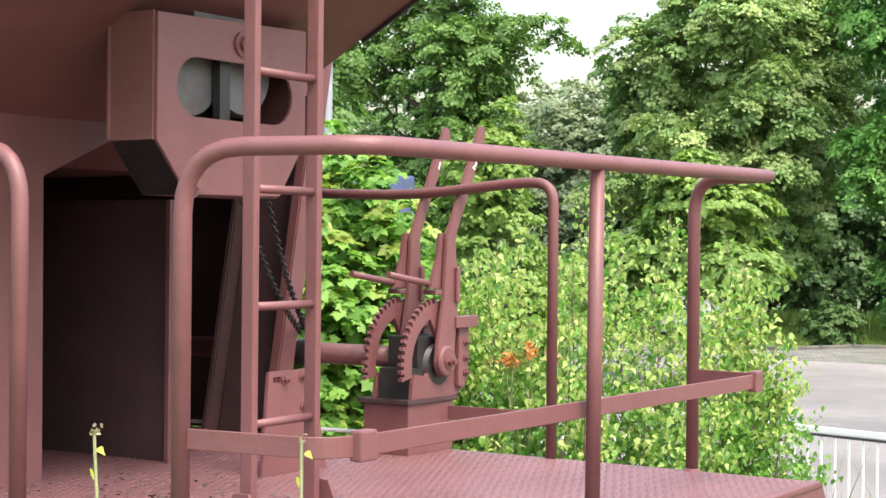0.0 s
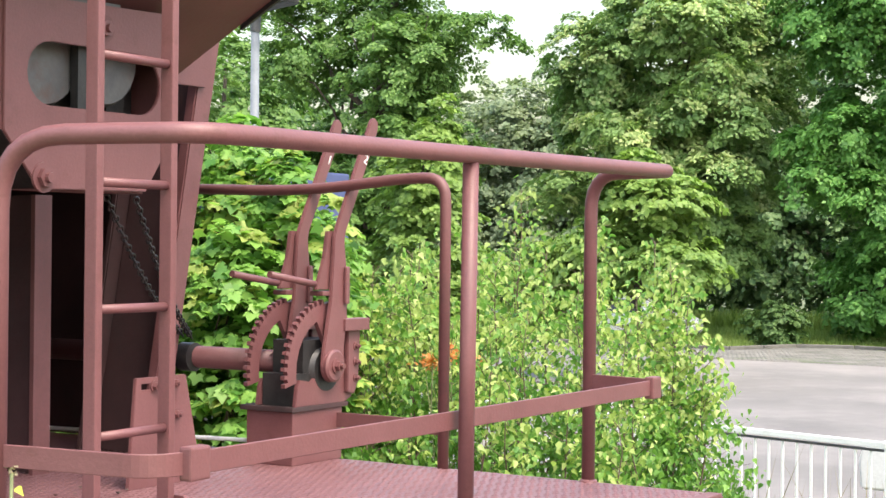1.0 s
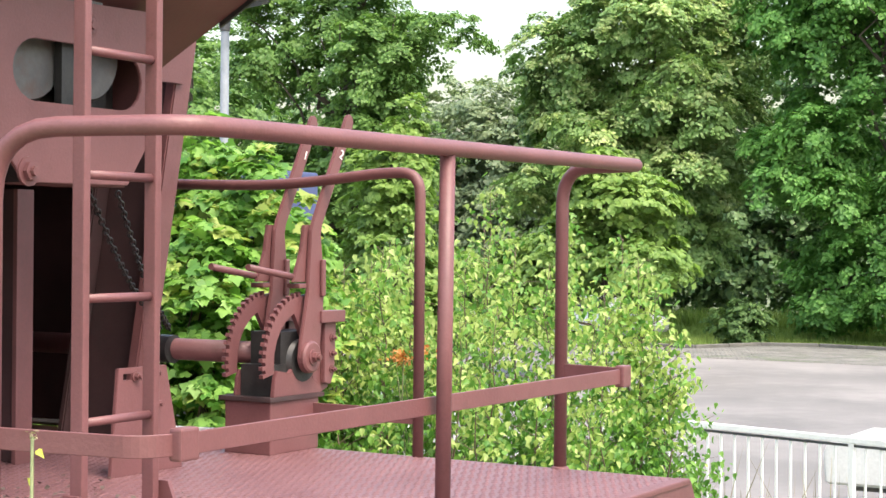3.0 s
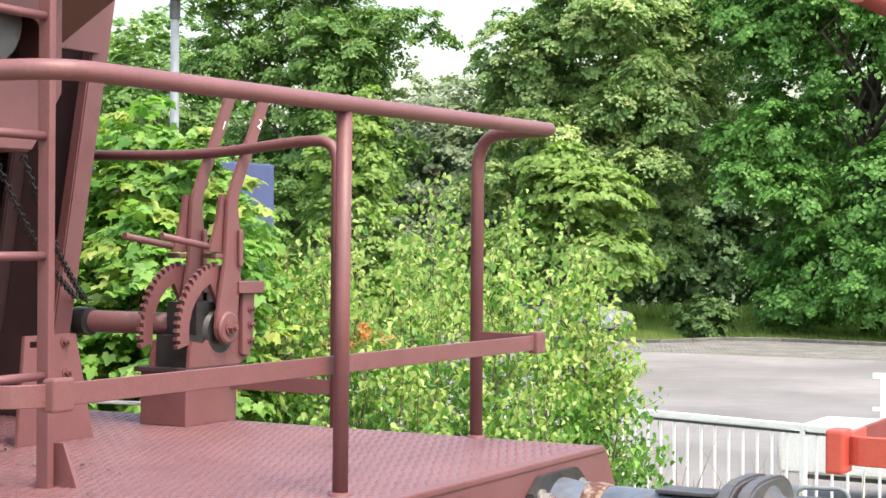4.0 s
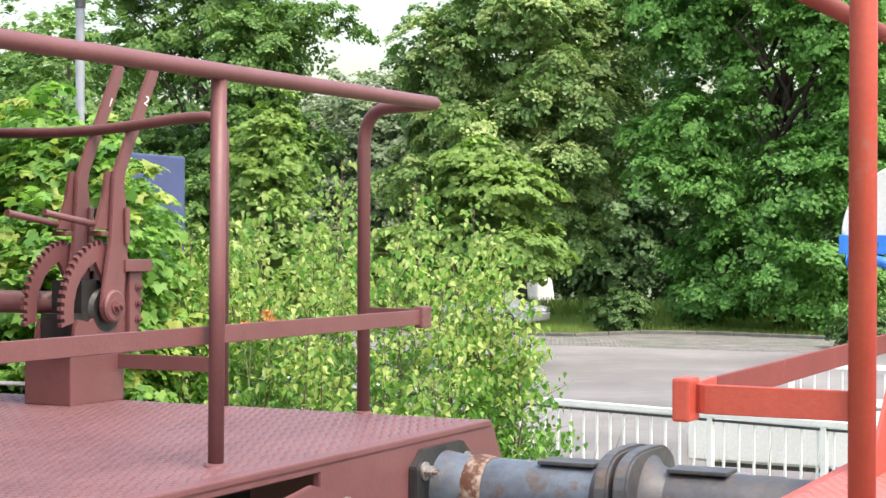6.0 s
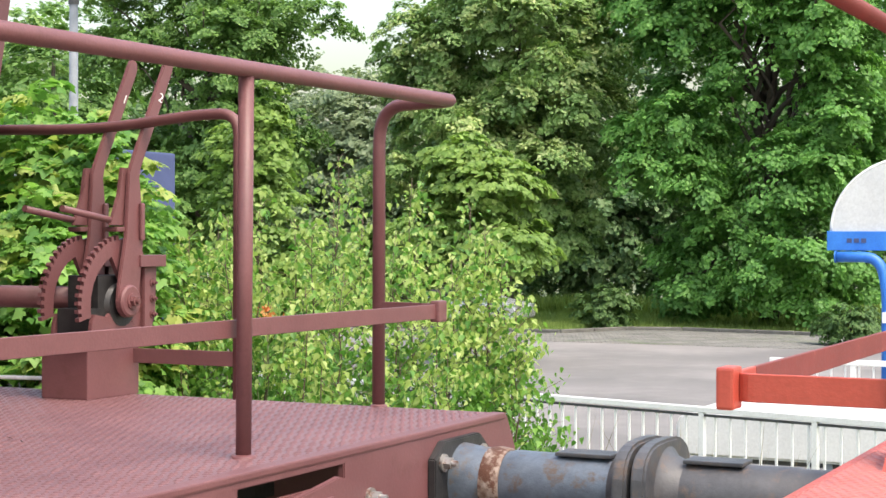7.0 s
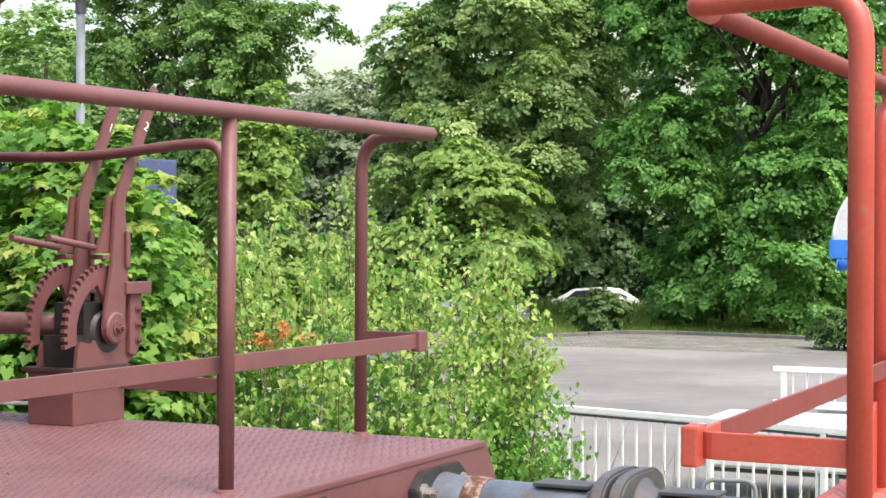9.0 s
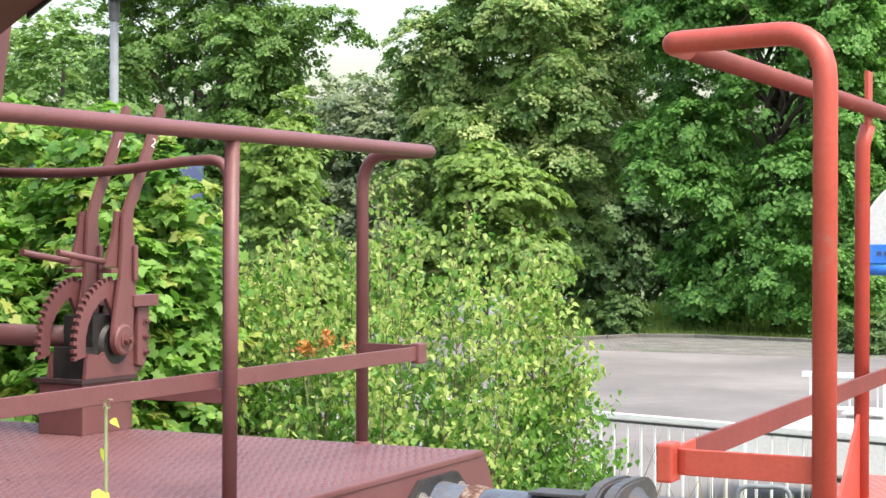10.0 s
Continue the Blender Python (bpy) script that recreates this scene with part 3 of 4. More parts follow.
    # black sheet gives the housing's inside its shade
    part("back_shade_plate", prism([(-1.72, 2.47), (-1.585, 2.32), (-1.0, 2.32), (-1.0, 2.86), (-1.72, 2.86)], "x", -1.188, -1.178), BLACK, cb)
    for y, z, rr in ((-1.57, 2.337, 0.03), (-1.325, 2.8, 0.026)):
        part("bolt", hexbolt("x", (-1.0, y, z), rr, 0.022), RED, cb)
    part("washer", lathe([(0.0, 0.042), (0.008, 0.042)], "x", (-1.0, -1.325, 2.8)), RED_SHADED, cb)
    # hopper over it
    hop = part("hopper_end", prism([(-1.9, 2.42), (-1.05, 2.905), (-0.56, 3.185), (-0.56, 4.6), (-9.0, 4.6), (-9.0, 2.42)], "y", -2.62, -0.585, 0.004), RED_SHADED, w, "sloping dark red hopper end")
    part("edge_lip", prism([(-1.06, 2.885), (-0.555, 3.173), (-0.555, 3.2), (-1.06, 2.912)], "y", -0.584, -0.572), BLACK, hop, "thin dark edge")
    # leaning column
    post = None
    # web and back hold the recess's shade in their dark red
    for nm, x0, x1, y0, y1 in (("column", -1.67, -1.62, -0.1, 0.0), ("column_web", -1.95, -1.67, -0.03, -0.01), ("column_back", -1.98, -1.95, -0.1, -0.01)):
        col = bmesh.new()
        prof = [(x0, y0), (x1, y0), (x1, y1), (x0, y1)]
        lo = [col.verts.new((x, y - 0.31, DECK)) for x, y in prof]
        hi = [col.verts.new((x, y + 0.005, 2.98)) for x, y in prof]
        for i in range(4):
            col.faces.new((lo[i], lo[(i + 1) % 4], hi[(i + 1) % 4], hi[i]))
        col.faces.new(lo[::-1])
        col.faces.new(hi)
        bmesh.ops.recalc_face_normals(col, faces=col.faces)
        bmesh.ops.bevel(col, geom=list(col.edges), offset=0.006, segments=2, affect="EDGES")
        post = part(nm, col, RED if post is None else RED_DARK, post or w, "leaning red steel column" if post is None else "")
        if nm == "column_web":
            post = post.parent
    part("column_head", prism([(-0.42, 2.75), (-0.11, 2.75), (-0.04, 3.02), (-0.42, 3.02)], "x", -1.615, -1.6, 0.002), RED, w)
    # end frame with dark bays, their shade painted in as dark red
    part("frame_panel", prism([(-2.62, DECK), (-1.575, DECK), (-1.58, 2.372), (-1.26, 2.512), (-1.2, 2.52), (-1.2, 2.95), (-2.62, 2.95)], "x", -1.66, -1.64, 0.002), RED_SHADED, w, "dark red frame panel")
    part("frame_post", boxes(((-1.64, -0.985, DECK), (-1.62, -0.905, 2.31)), bevel=0.002), RED_SHADED, w)
    part("partition", boxes(((-4.0, -0.955, DECK), (-1.642, -0.94, 2.31))), RED_DARK, w, "inner partition, bay shade painted dark")
    part("back_wall", boxes(((-4.02, -2.6, DECK), (-4.0, 0.0, 2.6))), RED_DARK, w, "shaded dark red rear wall")
    # unseen wall added to keep daylight out of the bay
    part("light_stop_wall", boxes(((-4.0, -2.615, DECK), (-1.66, -2.6, 2.9))), RED_DARK, w)
    part("bay_side", boxes(((-4.0, 0.02, DECK), (-1.9, 0.035, 2.9)), ((-4.0, -0.6, 2.55), (-1.9, 0.035, 2.57))), RED_DARK, w)
    # bearing bracket, shaft, chains
    br = part("shaft_bracket", prism([(-1.06, DECK), (-1.025, 1.71), (-0.78, 1.71), (-0.69, DECK)], "x", -1.135, -1.12, 0.002, [[(-1.0, 1.67), (-0.96, 1.67), (-0.96, 1.69), (-1.0, 1.69)]]), RED, w, "bolted red bracket plate")
    for y, z in ((-0.94, 1.68), (-0.84, 1.685), (-0.83, 1.58)):
        part("bolt", hexbolt("x", (-1.12, y, z), 0.013, 0.018), RED_SHADED, br)
    sh = part("shaft", tube([(-1.1, -0.15, 1.715), (-2.55, -0.15, 1.715)], 0.042, 18), RED, w, "red operating shaft")
    part("shaft_bearing", lathe([(-0.07, 0.05), (-0.04, 0.062), (0.04, 0.062), (0.07, 0.05)], "x", (-1.828, -0.15, 1.715)), BLACK, sh, "greasy black bearing")
    part("crank_eye", lathe([(-0.03, 0.055), (0.03, 0.055)], "x", (-1.620, -0.17, 1.715)), BLACK, sh, "greasy black crank eye")
    part("crank_arm", boxes(((-1.758, -0.2, 1.5), (-1.718, -0.14, 1.7)), bevel=0.006), BLACK, sh)
    for a, c in (((-1.120, -1.178, 2.300), (-1.615, -0.220, 1.803)), ((-1.120, -1.039, 2.295), (-1.595, -0.190, 1.793))):
        ch = bmesh.new()
        a, c = Vector(a), Vector(c)
        n = 40
        for k in range(n):
            p = a + (c - a) * ((k + 0.5) / n)
            p.z -= 0.05 * math.sin(math.pi * (k + 0.5) / n)
            d = (c - a).normalized()
            s = d.orthogonal().normalized()
            if k % 2:
                s = d.cross(s)
            ring = [p + d * 0.021 * math.cos(t) + s * 0.01 * math.sin(t) for t in (2 * math.pi * i / 8 for i in range(9))]
            tube(ring, 0.0035, 5, False, ch)
        part("chain", ch, BLACK, w, "slack dark iron chain")
    # levers with toothed quadrants
    stand = part("lever_stand", boxes(((-1.25, -0.285, DECK), (-1.04, 0.025, 1.545)), bevel=0.005), RED, w, "red lever stand with two toothed quadrants")
    part("stand_flange", boxes(((-1.27, -0.3, 1.545), (-1.03, 0.05, 1.563)), bevel=0.003), RED_DARK, stand, "greasy flange plate")
    for x, num in ((-1.208, "1"), (-1.04, "2")):
        cy, cz, ro = -0.09, 1.69, 0.26
        teeth = []
        n = 15
        for k in range(n):
            a0, a1 = 192 - k * 100 / n, 192 - (k + 1) * 100 / n
            for a, rr in ((a0, ro), (a0 * 0.55 + a1 * 0.45, ro), (a0 * 0.5 + a1 * 0.5, ro - 0.02), (a1, ro - 0.016)):
                teeth.append((cy + rr * math.cos(radians(a)), cz + rr * math.sin(radians(a))))
        arc_in = [(cy + 0.19 * math.cos(radians(a)), cz + 0.19 * math.sin(radians(a))) for a in (110, 125, 140, 155, 170, 185, 192)]
        quad = prism(teeth + [(0.0, 1.95), (0.06, 1.84), (0.08, 1.6), (0.03, 1.58), (-0.03, 1.62), (-0.06, 1.72)] + arc_in, "x", x - 0.009, x + 0.009)
        part("quadrant", quad, RED, stand, "toothed red quadrant")
        part("quadrant_web", prism([(0.03, 1.563), (-0.28, 1.563), (-0.27, 1.63), (-0.255, 1.66), (-0.18, 1.648), (-0.14, 1.68), (-0.11, 1.77), (0.07, 1.77), (0.075, 1.58)], "x", x - 0.0085, x + 0.0085, 0.002), RED, stand)
        lug = part("stop_lug", boxes(((x, -0.03, 1.83), (x + 0.05, 0.13, 1.875)), bevel=0.003), RED, stand)
        part("stop_plate", prism([(0.02, 1.6), (0.065, 1.59), (0.09, 1.64), (0.1, 1.83), (0.02, 1.83)], "x", x + 0.01, x + 0.028, 0.003), RED, lug)
        for z in (1.65, 1.71, 1.77):
            part("bolt", hexbolt("x", (x + 0.028, 0.07, z), 0.011, 0.014), RED_SHADED, lug)
        foot = [(-0.095 + 0.062 * math.cos(radians(a)), 1.705 + 0.062 * math.sin(radians(a))) for a in range(180, 361, 20)]
        arm = foot + [(-0.012, 1.85), (0.0, 1.964), (-0.026, 2.164), (-0.018, 2.2), (0.182, 2.575), (0.19, 2.6), (0.186, 2.622), (0.17, 2.634), (0.15, 2.63), (0.138, 2.612), (-0.075, 2.215), (-0.09, 2.18), (-0.108, 1.943), (-0.15, 1.76)]
        lv = part("hand_lever", prism(arm, "x", x + 0.024, x + 0.04, 0.003), RED, stand, "tall red hand lever")
        part("grip_guard", prism([(-0.175, 1.985), (-0.06, 1.985), (-0.045, 2.2), (-0.105, 2.2), (-0.125, 2.1)], "x", x + 0.004, x + 0.02, 0.002), RED_SHADED, lv)
        part("catch_rod", boxes(((x + 0.042, -0.035, 1.93), (x + 0.056, -0.012, 2.07)), bevel=0.006), RED, lv)
        part("catch_yoke", boxes(((x - 0.03, -0.15, 1.962), (x + 0.03, -0.02, 1.98)), bevel=0.004), RED_SHADED, lv)
        part("catch_handle", tube([(x + 0.005, -0.1, 1.996), (x + 0.0, -0.43, 2.043)], 0.0125, 10), RED, lv)
        part("pivot", lathe([(0.036, 0.06), (0.05, 0.06), (0.056, 0.052)], "x", (x, -0.095, 1.705)), RED, lv)
        part("pivot_bolt", hexbolt("x", (x + 0.056, -0.095, 1.705), 0.02, 0.022), RED, lv)
        cu = bpy.data.curves.new("number", "FONT")
        cu.body, cu.size, cu.extrude = num, 0.052, 0.001
        cu.align_x = "CENTER"
        cu.materials.append(MARK)
        t = new("painted_number", cu)
        t.parent = lv
        t.matrix_local = Matrix.Translation((x + 0.0415, 0.098, 2.458)) @ Matrix(((0, 0, 1, 0), (1, 0, 0, 0), (0, 1, 0, 0), (0, 0, 0, 1))) @ pose(0, 0, 0, 0, 0, -27)
        t["label"] = "white painted number %s" % num
    part("hub", tube([(-1.22, -0.09, 1.69), (-1.03, -0.09, 1.69)], 0.08, 20), BLACK, stand, "greasy black hub")
    # black block added for the shade between the two quadrants
    part("shade_block", boxes(((-1.195, -0.262, 1.563), (-1.053, 0.03, 1.68)), ((-1.192, -0.205, 1.675), (-1.056, 0.03, 1.8))), BLACK, stand, "black block for the shade between the quadrants")
    part("pale_rod", tube([(-2.6, -0.25, 1.40), (-1.27, -0.05, 1.40)], 0.008, 8), MARK, w)
    # dead leaves on the platform
    rng = np.random.default_rng(5)
    n = 150
    pos = np.stack([rng.normal(-1.1, 0.35, n), rng.normal(-1.55, 0.22, n), np.full(n, DECK + 0.008)], 1)
    d = scatter_mesh("dead_leaves", *SIMPLE, pos, leaf_turns(rng, n, 0.022, None, 0, 0.25), BARK, w)
    tagged(d, "dry dark leaf litter", kind="stuff")
    return w


def orange_wagon():
    w = holder("flat_wagon", "orange-railed wagon with a dusty red platform", "wagon")
    x0 = 1.782
    part("platform", boxes(((x0, -2.62, DECK - 0.012), (6.0, 0.02, DECK)), bevel=0.004), ORANGE_TREAD, w, "dusty red tread plate platform")
    tread_plate(w, x0 + 0.02, 3.4, -2.6, 0.0, DECK, ORANGE_TREAD)
    part("end_beam", boxes(((x0, -2.62, 0.98), (x0 + 0.022, 0.02, DECK + 0.002)), bevel=0.003), ORANGE, w)
    part("sole_bar", boxes(((x0 + 0.022, -2.55, 0.98), (9.0, -2.47, 1.33))), ORANGE, w)
    part("sole_bar", boxes(((x0 + 0.022, -0.1, 0.98), (9.0, -0.02, 1.33))), ORANGE, w)
    for x in (4.0, 7.5):
        wheelset(w, x)
    buffer(w, x0, -1, -0.38, 1.178, False)
    buffer(w, x0, -1, -2.13, 1.178, False)
    z = 2.448
    near = rounded([(1.94, -2.3, z), (1.94, -2.4, z), (2.24, -2.47, z), (2.24, -2.47, 1.34)], [0.03, 0.09])
    r = part("platform_railing", tube(near, 0.021, 16), ORANGE, w, "bent orange tube railing")
    part("long_rail", tube(rounded([(2.3, 0.0, 1.34), (2.3, 0.0, z + 0.02), (1.94, -0.05, z + 0.02), (1.94, -2.3, z)], [0.12, 0.05]), 0.0208, 16), ORANGE_DARK, r, "dark orange tube")
    part("post", tube([(1.91, -0.54, 1.34), (1.91, -0.54, 2.36), (1.925, -0.54, 2.42)], 0.0215), ORANGE, r)
    part("post_foot", lathe([(0.0, 0.036), (0.006, 0.034), (0.012, 0.024)], "z", (1.91, -0.54, DECK)), ORANGE, r)
    part("lamp_iron", boxes(((1.918, -0.56, 2.4), (1.93, -0.5, 2.573)), bevel=0.002), ORANGE, r, "upright bracket plate with a hole")
    part("foot_bar", strip(rounded([(2.24, -2.47, 1.694), (1.972, -2.46, 1.694), (1.96, -2.39, 1.694), (1.958, -2.3, 1.694)], 0.03), 0.047, 0.008), ORANGE, r)
    part("foot_bar", strip([(1.958, -2.3, 1.694), (1.935, -0.05, 1.694)], 0.047, 0.008), ORANGE_DARK, r, "dark orange bar")
    part("bar_block", boxes(((1.945, -2.49, 1.658), (1.975, -2.435, 1.728)), bevel=0.005), ORANGE, r)
    part("gusset", prism([(-0.56, DECK), (-0.86, DECK), (-0.56, 1.6)], "x", 1.9, 1.91), ORANGE, r)
    return w


RED_WAGON = red_wagon()
ORANGE_WAGON = orange_wagon()


# ---- fences, shelter, street things ----
def fence():
    f = holder("fence", "white painted steel fence with upright bars", "fence", (0, 10.9, GROUND))
    f.rotation_euler.z = radians(-15)
    part("top_rail", boxes(((-10, -0.035, 1.1), (5, 0.035, 1.16)), bevel=0.006), WHITE, f)
    part("under_rail", boxes(((-10, -0.02, 1.06), (5, 0.02, 1.085))), STEEL, f, "dark underside rail")
    part("bottom_rail", boxes(((-10, -0.02, 0.12), (5, 0.02, 0.16)), bevel=0.004), WHITE, f)
    bar = None
    for k in range(84):
        x = -9.9 + 0.178 * k
        if bar is None:
            bar = part("bar", boxes(((-0.011, -0.011, 0.12), (0.011, 0.011, 1.07))), WHITE, f)
            bar.location.x = x
        else:
            o = new("bar", bar.data)
            o.parent, o.location = f, (x, 0, 0)
    post = None
    for x in (-9.0, -5.7, -2.4, -1.1, 0.9, 4.2):
        if post is None:
            post = part("post", boxes(((-0.03, -0.03, -0.05), (0.03, 0.03, 1.1)), bevel=0.004), WHITE, f)
            post.location.x = x
        else:
            o = new("post", post.data)
            o.parent, o.location = f, (x, 0, 0)


def railing_two():
    f = holder("ramp_railing", "white railing along a low white ramp wall", "railing", (-2.86, 16.35, GROUND - 0.04))
    part("top_rail", boxes(((0, -0.04, 1.32), (7, 0.04, 1.39)), bevel=0.006), WHITE, f)
    part("lower_rail", boxes(((0, -0.03, 0.9), (7, 0.03, 0.95)), bevel=0.004), WHITE, f)
    for k in range(8):
        part("post", boxes(((0.1 + 0.95 * k, -0.035, 0), (0.17 + 0.95 * k, 0.035, 1.33)), bevel=0.004), WHITE, f)
    for k in range(36):
        part("bar", boxes(((0.25 + 0.18 * k, -0.01, 0.93), (0.27 + 0.18 * k, 0.01, 1.33))), WHITE, f)
    wall = holder("ramp_wall", "low white rendered ramp wall", "wall", (-2.86, 16.65, GROUND))
    part("wall_body", boxes(((0.5, 0, 0), (7, 0.3, 0.76)), bevel=0.02), WHITEBODY, wall)
    part("wall_cap", boxes(((0.45, -0.04, 0.765), (7.05, 0.34, 0.8)), bevel=0.01), WHITE, wall)


def trailer():
    t = holder("trailer", "low white box trailer parked behind the fence", "trailer", (-3.2, 13.3, GROUND))
    part("trailer_body", prism([(0.05, 0.4), (5.0, 0.4), (5.0, 0.92), (0.2, 0.92), (0.07, 0.87), (0.02, 0.74)], "y", 0, 1.5, 0.03), WHITEBODY, t)
    part("chassis", boxes(((0.3, 0.1, 0.34), (4.9, 0.2, 0.42)), ((0.3, 1.3, 0.34), (4.9, 1.4, 0.42))), STEEL, t)
    for x in (1.6, 1.75, 4.3):
        part("support_leg", boxes(((x, 0.05, 0), (x + 0.07, 0.12, 0.42))), ZINC, t)
    for x in (2.6, 3.3):
        part("wheel", lathe([(-0.08, 0.2), (-0.07, 0.26), (0.07, 0.26), (0.08, 0.2)], "y", (x, 0.2, 0.26)), TYRE, t)


def bike_stand(x):
    b = holder("bike_stand", "bent galvanised tube stand before the fence", "stand", (x, 10.3 - 0.27 * x - 0.35, GROUND))
    part("hoop", tube(rounded([(0, 0, 0), (0, 0, 0.66), (0.5, 0.1, 0.66), (0.5, 0.1, 0)], 0.12), 0.025, 10), ZINC, b)


def shelter():
    s = holder("shelter", "blue steel shelter with a white arched roof end", "shelter", (-2.55, 18.3, GROUND))
    part("beam", boxes(((0, -0.06, 2.75), (2.3, 0.06, 3.02)), bevel=0.01), BLUE, s)
    part("end_panel", prism([(1.15 + 1.08 * math.cos(radians(a)), 3.02 + 1.0 * math.sin(radians(a))) for a in range(0, 181, 6)], "y", -0.02, 0.02), WHITEBODY, s, "white arched end panel")
    arch = [Vector((1.15 + 1.1 * math.cos(radians(a)), 0, 3.02 + 1.02 * math.sin(radians(a)))) for a in range(0, 181, 6)]
    part("panel_rim", tube(arch, 0.025, 8), WHITE, s)
    roof = bmesh.new()
    rows = [[roof.verts.new((p.x, y, p.z)) for p in arch] for y in (0.03, 5.0)]
    for k in range(len(arch) - 1):
        roof.faces.new((rows[0][k], rows[0][k + 1], rows[1][k + 1], rows[1][k]))
    bmesh.ops.solidify(roof, geom=list(roof.faces), thickness=0.02)
    part("roof", roof, WHITEBODY, s)
    post = part("post", tube(rounded([(0.16, -0.12, 2.66), (0.75, -0.12, 2.66), (0.85, -0.12, 2.2), (0.85, -0.12, 0)], [0.25, 0.4]), 0.075, 14), BLUE, s)
    part("tube_cap", lathe([(-0.02, 0.085), (0.0, 0.085)], "x", (0.15, -0.12, 2.66)), BLUE, post)
    part("sticker", boxes(((0.80, -0.2, 1.75), (0.9, -0.194, 1.9))), MARK, post, "torn white sticker")
    part("brace", tube(rounded([(1.3, -0.12, 2.74), (1.05, -0.12, 2.5), (0.95, -0.12, 1.6), (0.95, -0.12, 0)], 0.5), 0.075, 14), BLUE, s)
    for k in range(3):
        part("writing_bar", boxes(((0.28 + 0.1 * k, -0.066, 2.86), (0.35 + 0.1 * k, -0.062, 2.92))), TARP, s)


def street_lamp():
    s = holder("street_lamp", "grey galvanised street lamp post", "street lamp", (-8.3, 8.8, -0.9))
    part("pole", tube([(0, 0, 0), (0, 0, 2.5), (0, 0, 5.44)], 0.055, 14, True, None, 0.045), ZINC, s)
    part("collar", lathe([(5.29, 0.055), (5.44, 0.06), (5.52, 0.05)], "z", (0, 0, 0)), STEEL, s)
    part("lantern", prism([(-0.05, 5.5), (0.5, 5.56), (0.52, 5.6), (0.3, 5.66), (-0.05, 5.62)], "y", -0.12, 0.12, 0.02), STEEL, s, "flat dark lamp head")


def lorry():
    s = holder("lorry", "blue tarpaulin lorry body behind the maples", "lorry", (-13.25, 12.6, GROUND))
    part("cargo_body", boxes(((-6, 0, 1.1), (1.9, 2.4, 4.14)), bevel=0.03), TARP, s)
    part("stripe", boxes(((0.6, -0.012, 3.75), (1.2, -0.004, 3.9))), MARK, s, "pale marking")
    part("frame", boxes(((-6, 0.3, 0.7), (1.8, 2.1, 1.1))), STEEL, s)
    for x in (-4.5, -3.4, 0.8):
        for y in (0.2, 2.2):
            part("wheel", lathe([(-0.14, 0.4), (-0.12, 0.5), (0.12, 0.5), (0.14, 0.4)], "y", (x, y, 0.5)), TYRE, s)


def vehicle(name, label, category, side, glass, paint, width, wheels, radius, at):
    """A car built from its side outline, with inset glass, wheels and lamps; it points to +x."""
    v = holder(name, label, category, at)
    bm = prism(side, "y", -width / 2, width / 2)
    top = max(z for _, z in side)
    for vert in bm.verts:
        k = max(0.0, (vert.co.z - top * 0.55) / (top * 0.45))
        vert.co.y *= 1 - 0.16 * k
    bmesh.ops.bevel(bm, geom=[e for e in bm.edges if e.calc_face_angle(0) > 0.4], offset=0.05, segments=2, affect="EDGES")
    part("body", bm, paint, v)
    for g in glass:
        for s in (-1, 1):
            gm = prism(g, "y", -0.006, 0.006)
            for vert in gm.verts:
                k = max(0.0, (vert.co.z - top * 0.55) / (top * 0.45))
                vert.co.y += s * (width / 2 * (1 - 0.16 * k) + 0.004)
            part("window", gm, GLASS, v)
    for x in wheels:
        for s in (-1, 1):
            wh = part("wheel", lathe([(-0.1, radius * 0.8), (-0.09, radius), (0.09, radius), (0.1, radius * 0.8)], "y", (x, s * (width / 2 - 0.08), radius)), TYRE, v)
            part("rim", lathe([(-0.02, radius * 0.62), (0.02, radius * 0.6), (0.025, radius * 0.2)], "y", (x, s * (width / 2 + 0.015), radius)), CHROME, wh)
    xs = [x for x, _ in side]
    for s in (-1, 1):
        part("headlight", boxes(((max(xs) - 0.12, s * width * 0.36 - 0.15, 0.62), (max(xs) + 0.005, s * width * 0.36 + 0.15, 0.76)), bevel=0.02), CHROME, v)
        part("tail_light", boxes(((min(xs) - 0.005, s * width * 0.42 - 0.08, 0.75), (min(xs) + 0.05, s * width * 0.42 + 0.08, 1.0)), bevel=0.01), REDLAMP, v)
    return v


CAR_SIDE = [(-2.1, 0.3), (2.15, 0.3), (2.2, 0.6), (2.05, 0.78), (1.15, 0.95), (0.35, 1.42), (-0.2, 1.48), (-1.2, 1.42), (-1.95, 1.0), (-2.2, 0.95), (-2.2, 0.5)]
CAR_GLASS = [[(0.95, 0.97), (0.3, 1.36), (-0.1, 1.39), (-0.1, 0.95)], [(-0.18, 0.95), (-0.18, 1.39), (-1.1, 1.34), (-1.55, 0.98)]]
VAN_SIDE = [(-2.4, 0.3), (2.35, 0.3), (2.45, 0.7), (2.35, 0.95), (1.75, 1.15), (1.05, 1.82), (0.7, 1.93), (-2.2, 1.95), (-2.38, 1.85), (-2.45, 1.0)]
VAN_GLASS = [[(1.55, 1.18), (1.0, 1.72), (0.55, 1.78), (0.55, 1.15)]]


def street():
    fence()
    railing_two()
    trailer()
    bike_stand(-2.1)
    bike_stand(-0.3)
    shelter()
    street_lamp()
    lorry()
    vehicle("car", "silver estate car parked under the trees", "car", CAR_SIDE, CAR_GLASS, SILVER, 1.76, (-1.35, 1.35), 0.32, (-20.8, 45.4, GROUND))
    vehicle("car", "grey hatchback parked under the trees", "car", CAR_SIDE, CAR_GLASS, GREYCAR, 1.76, (-1.35, 1.35), 0.32, (-28.2, 45.6, GROUND))


